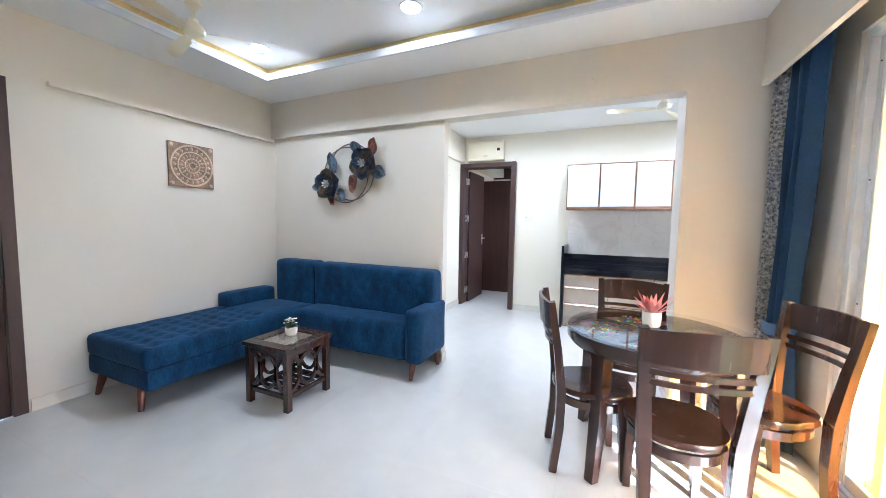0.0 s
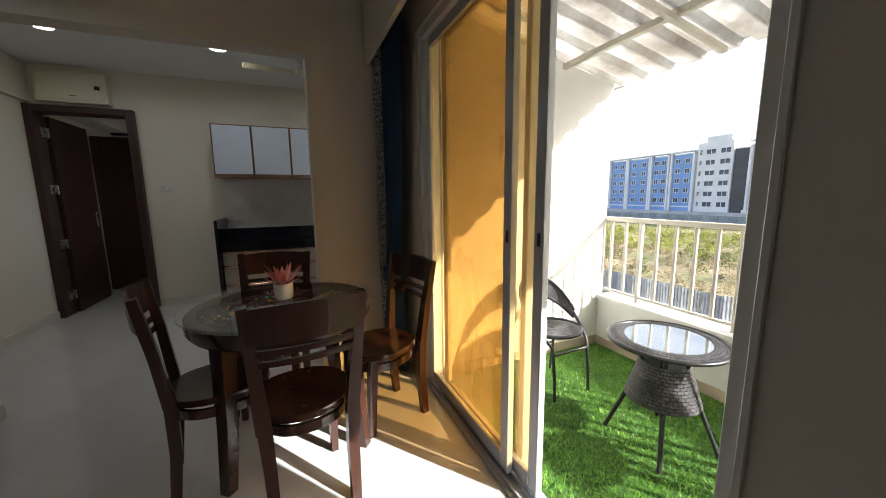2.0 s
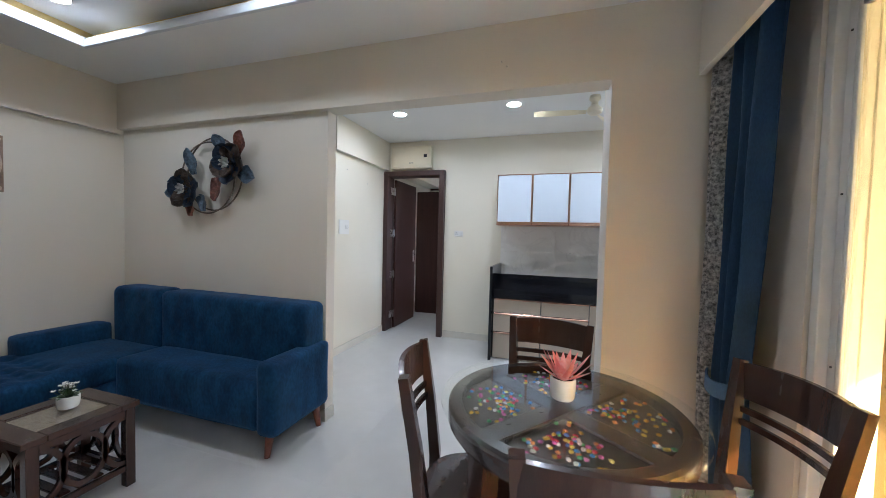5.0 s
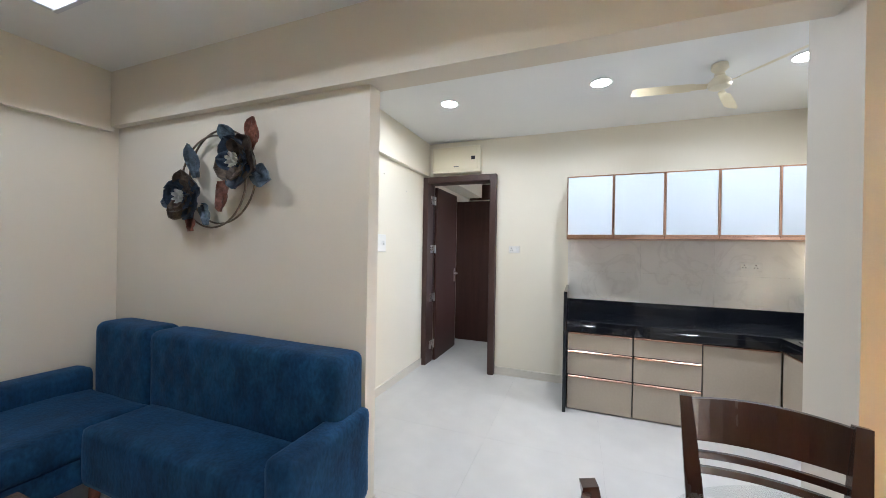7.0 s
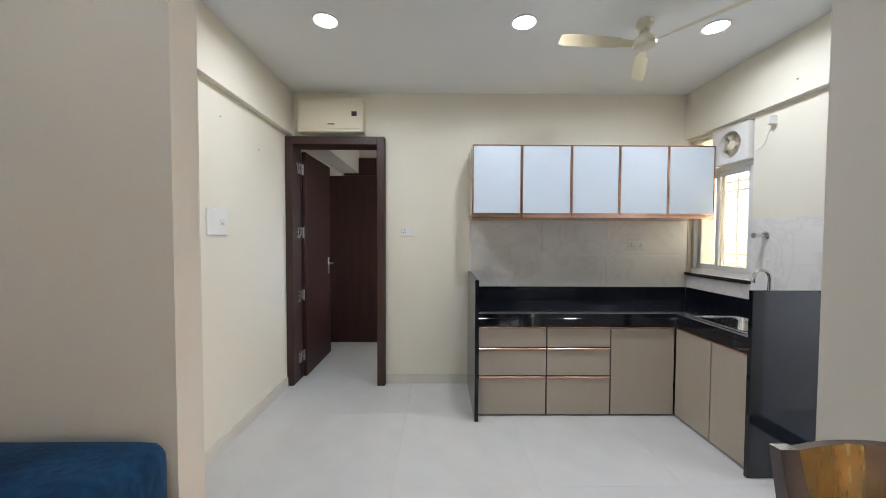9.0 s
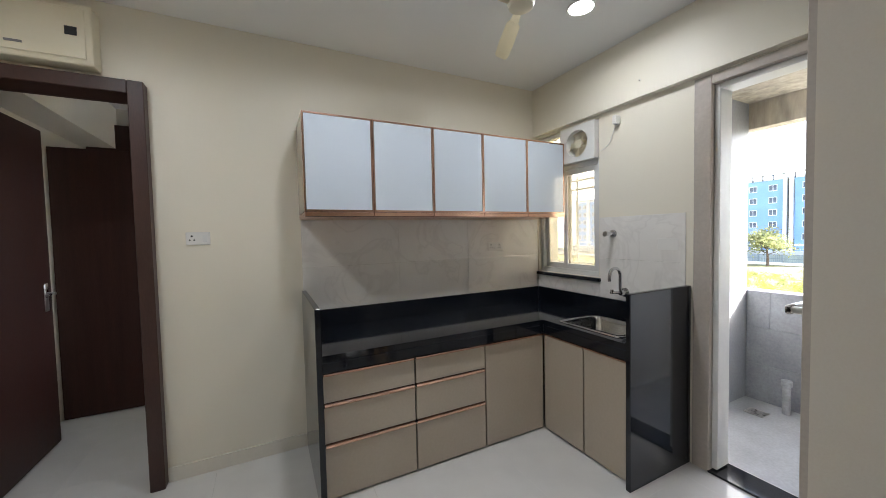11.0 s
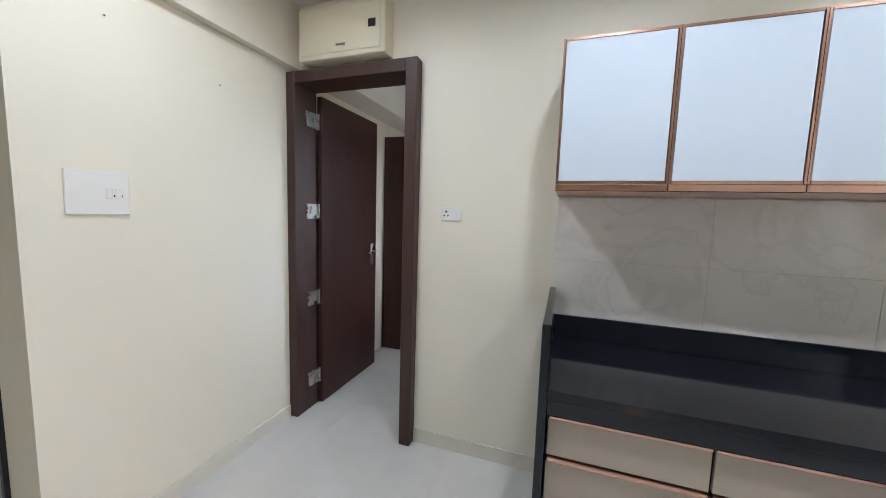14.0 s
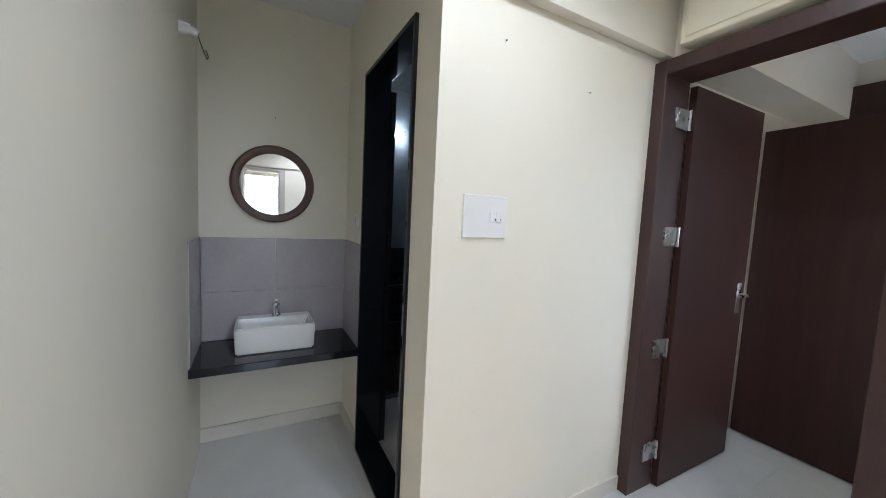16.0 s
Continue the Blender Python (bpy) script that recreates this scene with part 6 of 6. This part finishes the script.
def leaves(name, color):
    m = mat(name, color, 0.6, vary=0.3, scale=0.5, bump=0)
    n, l = m.node_tree.nodes, m.node_tree.links
    if "Translucent BSDF" not in n:
        b, t, mx = n["Principled BSDF"], n.new("ShaderNodeBsdfTranslucent"), n.new("ShaderNodeMixShader")
        l.new(b.inputs["Base Color"].links[0].from_socket, t.inputs[0])
        mx.inputs[0].default_value = 0.5
        l.new(b.outputs[0], mx.inputs[1])
        l.new(t.outputs[0], mx.inputs[2])
        l.new(mx.outputs[0], n["Material Output"].inputs[0])
    return m


bushes("scrub", 900, (44, 72), (-25, 75), (0.5, 1.5), leaves("yellow green scrub", (0.34, 0.36, 0.08)), "yellow green scrub covering the far field", 1, 0.09, 110)
bushes("dry_scrub", 900, (24.5, 48), (-25, 60), (0.3, 0.9), leaves("dry brown scrub", (0.38, 0.31, 0.19)), "dry brown weeds in the near field", 2, 0.075, 90)
bushes("green_scrub", 120, (30, 66), (-20, 60), (0.6, 1.4), leaves("green scrub", (0.17, 0.20, 0.06)), "dull green shrubs in the field", 3, 0.10, 110)

# leaf colour is greyed to carry the haze of distance
bushes("far_trees", 300, (112, 210), (-170, 11), (4, 8), leaves("haze tinted grey green leaves", (0.26, 0.30, 0.25)), "grey green trees beyond the offices, haze put into their colour", 7, 0.55, 70)

# far fence
far = thing("far_fence", (94, 0, GZ), "dark blue compound fence before the offices", "fence")
bm = bmesh.new()
box(bm, -0.1, 0.1, -60, 120, 0, 0.6)
part("plinth", bm, EXTWALL, far)
FENCE2 = mat("dark blue grey fence", (0.22, 0.27, 0.32), 0.6, vary=0.1)
bm = bmesh.new()
for i in range(46):
    box(bm, -0.06, 0.06, -60 + i * 4, -59.85 + i * 4, 0.6, 2.2)
box(bm, -0.03, 0.03, -60, 120, 1.3, 1.4)
box(bm, -0.03, 0.03, -60, 120, 2.1, 2.2)
for i in range(600):
    box(bm, -0.02, 0.02, -60 + i * 0.3, -59.94 + i * 0.3, 0.6, 2.1)
tagged(part("paling", bm, FENCE2, far), kind="stuff")
infill = mesh("panel", box(bmesh.new(), 0.03, 0.06, 0, 3.75, 0.6, 2.05), mat("teal grey fence panel", (0.34, 0.40, 0.42), 0.6, vary=0.15, scale=0.3, each=0.06))
for i in range(45):
    p = new("panel", infill)
    p.parent = far
    p.location = (0, -59.8 + i * 4, 0)

# blue office building
PA, PB = Vector((105.0, 14.9, 0)), Vector((110.94, 106.0, 0))
along = (PB - PA).normalized()
out = Vector((-along.y, along.x, 0))
if out.x > 0:
    out = -out
L = (PB - PA).length
office = new("office_building")
office.matrix_world = Matrix(((along.x, -out.x, 0, PA.x), (along.y, -out.y, 0, PA.y), (0, 0, 1, GZ), (0, 0, 0, 1)))
tagged(office, "long blue and white office block with many small windows", "building")
TOP = 20.6
BLUE = mat("blue facade panel", (0.19, 0.34, 0.66), 0.5, vary=0.06, scale=0.3, fine=5, bump=0.02)
WHITEF = mat("white facade", (0.74, 0.76, 0.78), 0.6, vary=0.05, scale=0.3)
DGREY = mat("dark grey cladding", (0.05, 0.055, 0.065), 0.4, vary=0.1, scale=0.4)
PANEG = mat("office window glass", (0.05, 0.075, 0.12), 0.08, vary=0.3, scale=0.8, bump=0)


def slab(name, x0, x1, y0, y1, z0, z1, m, label="", parent=None):
    bm = bmesh.new()
    box(bm, x0, x1, y0, y1, z0, z1)
    return part(name, bm, m, parent or office, label)


slab("core", 0.5, L - 0.5, 1.0, 16, 0, TOP - 1.2, WHITEF)
wfr = mesh("window_frame", (lambda b: (box(b, -0.85, 0.85, -0.10, 0.02, -0.75, -0.62), box(b, -0.85, 0.85, -0.10, 0.02, 0.62, 0.75), box(b, -0.85, -0.74, -0.10, 0.02, -0.62, 0.62), box(b, 0.74, 0.85, -0.10, 0.02, -0.62, 0.62), box(b, -0.04, 0.04, -0.08, 0.02, -0.62, 0.62), b)[-1])(bmesh.new()), WHITEF)
wpn = mesh("pane", box(bmesh.new(), -0.74, 0.74, -0.03, 0.0, -0.62, 0.62), PANEG)


def office_window(x, y, z, sx=1.0):
    w = new("window", wpn)
    w.parent = office
    w.location, w.scale = (x, y, z), (sx, 1, 1)
    f = new("window_frame", wfr)
    f.parent = w


# bays from the near (south) end: blue fields between white fins, a white stair tower, more blue fields
fields = [(4.8, 13.4), (15.4, 24.0), (26.0, 33.8), (35.4, 38.4), (53.8, 59.8), (61.6, 66.8), (68.4, 76.0), (77.6, 84.0), (85.4, 90.6)]
for a, b in fields:
    slab("blue_panel", a, b, 0.55, 1.0, 2.4, TOP - 1.6, BLUE)
    slab("spandrel", a, b, 0.45, 0.55, 3.5, 3.9, WHITEF)
    k = 2 if b - a > 4 else 1
    for i in range(k):
        x = a + (b - a) * (i + 0.5) / k
        for j in range(5):
            office_window(x, 0.54, 5.6 + j * 2.9, 0.95)
    for s in (a - 0.45, b + 0.45):
        slab("fin", s - 0.3, s + 0.3, 0.0, 0.9, 0.0, TOP - 1.0, WHITEF)
for a, b in ((0.6, 3.8), (14.2, 14.6), (24.8, 25.2), (39.2, 42.8), (60.5, 60.9)):
    slab("dark_bay", a, b, 0.6, 1.0, 0.0, TOP - 1.6, DGREY)
slab("stair_tower", 43.0, 52.2, 0.2, 9, 0, TOP + 1.0, WHITEF)
slab("tower_top", 44.0, 50.5, 1.0, 8, TOP + 1.0, TOP + 2.6, WHITEF)
for j in range(6):
    for x, sx in ((44.8, 1.6), (48.6, 1.6), (51.3, 0.4)):
        office_window(x, 0.18, 4.5 + j * 2.9, sx)
slab("roof_band", -1.8, 39.0, -0.8, 3.0, TOP - 0.35, TOP + 0.05, WHITEF)
slab("roof_band", 52.2, L, -0.2, 3.0, TOP - 0.9, TOP - 0.55, WHITEF)
for i in range(20):
    slab("roof_post", -0.2 + i * 2.0, 0.0 + i * 2.0, 0.3, 0.5, TOP - 1.6, TOP - 0.35, DGREY)
slab("podium", 0, L, -1.5, 1.0, 0, 2.4, mat("pale podium", (0.5, 0.52, 0.55), 0.6, vary=0.1, scale=0.3))
for i in range(5):
    slab("air_conditioner", 30 + i * 1.9, 31.2 + i * 1.9, -1.4, -0.9, 2.42, 3.3, WHITEF)
slab("side_wall", 0.45, 0.5, 1.0, 16, 0, TOP - 1.2, BLUE)

# trees before the offices
BARK = mat("grey brown bark", (0.12, 0.09, 0.065), 0.9, vary=0.3, scale=6, bump=0.4)


def tree(x, y, h, r, seed, color, label):
    t = thing("tree", (x, y, GZ), label, "tree", "trees before the offices")
    g = random.Random(seed)
    bm = bmesh.new()
    tube(bm, [(0, 0, 0), (0.1, 0.05, h * 0.25), (0.05, 0.2, h * 0.5), (0, 0.1, h * 0.75)], [0.28, 0.2, 0.14, 0.05], 8)
    tips = []
    for k in range(9):
        a, z0 = g.uniform(0, 6.283), h * g.uniform(0.3, 0.6)
        tip = Vector((r * 0.8 * math.cos(a), r * 0.8 * math.sin(a), z0 + h * g.uniform(0.15, 0.38)))
        tube(bm, [(0.05, 0.1, z0), (tip.x * 0.5, tip.y * 0.5, (z0 + tip.z) / 2 - 0.2), tip], [0.1, 0.07, 0.03], 6)
        tips.append(tip)
    part("trunk", bm, BARK, t)
    n = 2600
    rg = np.random.default_rng(seed)
    tp = np.array([list(q) for q in tips] + [[0, 0, h * 0.8], [0.3, -0.3, h * 0.7]])
    c = tp[rg.integers(0, len(tp), n)] + rg.normal(size=(n, 3)) * (r * 0.32, r * 0.32, h * 0.10)
    a = rg.normal(size=(n, 3))
    a /= np.linalg.norm(a, axis=1)[:, None]
    b = np.cross(a, rg.normal(size=(n, 3)))
    b /= np.linalg.norm(b, axis=1)[:, None]
    V = np.stack([c - a * 0.24, c + b * 0.13, c + a * 0.24, c - b * 0.13], 1).reshape(-1, 3)
    me = bpy.data.meshes.new("crown")
    me.from_pydata(V.tolist(), [], np.arange(4 * n).reshape(-1, 4).tolist())
    me.materials.append(leaves("tree leaves " + label, color))
    cr = new("crown", me)
    cr.parent = t


tree(90, 37.0, 7.2, 3.0, 11, (0.36, 0.38, 0.17), "dusty green tree before the offices")
tree(92, 13.0, 4.0, 1.5, 13, (0.34, 0.20, 0.18), "pink flowering tree beside the offices")
tree(96, 6.0, 5.0, 2.4, 14, (0.26, 0.26, 0.17), "dull green tree beside the offices")
# low hills; distance haze is mixed into their colour
HILL = mat("haze tinted hill", (0.42, 0.47, 0.52), 1.0, vary=0.08, scale=0.004, fine=0.05, bump=0)
bm = bmesh.new()
prev = None
for i in range(60):
    y = -900 + i * 40
    h = 9 + 10 * noise.noise((y * 0.004, 0.3, 0)) + 3 * noise.noise((y * 0.03, 2.3, 0))
    row = [bm.verts.new((700, y, GZ)), bm.verts.new((760, y, GZ + max(2, h))), bm.verts.new((900, y, GZ))]
    if prev:
        for j in range(2):
            bm.faces.new((prev[j], prev[j + 1], row[j + 1], row[j]))
    prev = row
tagged(part("backdrop", bm, HILL, None, "low wooded hills far away, haze put into their colour"), "", "hills", "", "structure")

# ---- pieces: pebbles under the glass, floor tiles ----
GEMCOL = [(0.75, 0.06, 0.10), (0.85, 0.50, 0.04), (0.08, 0.32, 0.80), (0.80, 0.16, 0.50), (0.90, 0.75, 0.15), (0.85, 0.85, 0.85), (0.12, 0.55, 0.20), (0.88, 0.30, 0.08)]
gems = []
grng = random.Random(21)
for k, col in enumerate(GEMCOL):
    bm = bmesh.new()
    bmesh.ops.create_icosphere(bm, subdivisions=1, radius=0.0100)
    for v in bm.verts:
        v.co = Vector((v.co.x * grng.uniform(0.8, 1.25), v.co.y * grng.uniform(0.7, 1.1), v.co.z * 0.6))
    gems.append(mesh("pebble", bm, mat("coloured glass pebble %s" % "red amber blue pink yellow white green orange".split()[k], col, 0.08, vary=0.15, scale=60, bump=0, coat=1.0), smooth=80))
for q in range(4):
    for i in range(86):
        a = radians(90 * q + 45 + grng.gauss(0, 21))
        r = min(0.365, max(0.09, grng.gauss(0.25, 0.07)))
        x, y = r * math.cos(a), r * math.sin(a)
        if min(abs(x), abs(y)) < 0.055:
            continue
        p = new("pebble", grng.choice(gems))
        p.parent = dining
        p.location = ((x - y) * 0.7071, (x + y) * 0.7071, 0.7165 + 0.006 * grng.random())
        p.rotation_euler = (0, 0, grng.uniform(0, 6.28))

floor_ob = bpy.data.objects["floor"]
G = 0.8
shapes = {}


def floor_tile(x0, x1, y0, y1):
    key = (round(x1 - x0, 3), round(y1 - y0, 3))
    if key not in shapes:
        bm = bmesh.new()
        box(bm, 0.0003, key[0] - 0.0003, 0.0003, key[1] - 0.0003, -0.0055, 0.0)
        shapes[key] = mesh("floor_tile", bm, TILE)
    t = new("floor_tile", shapes[key])
    t.parent = floor_ob
    t.location = (x0, y0, 0)


def tile_area(ax0, ax1, ay0, ay1):
    i = math.floor(ax0 / G)
    while i * G < ax1 - 1e-6:
        j = math.floor(ay0 / G)
        while j * G < ay1 - 1e-6:
            x0, x1, y0, y1 = max(ax0, i * G), min(ax1, (i + 1) * G), max(ay0, j * G), min(ay1, (j + 1) * G)
            if x1 - x0 > 0.01 and y1 - y0 > 0.01:
                floor_tile(x0, x1, y0, y1)
            j += 1
        i += 1


tile_area(XL, 1.275, YB, 3.25)
tile_area(-3.28, KXR, 3.25, 7.3)
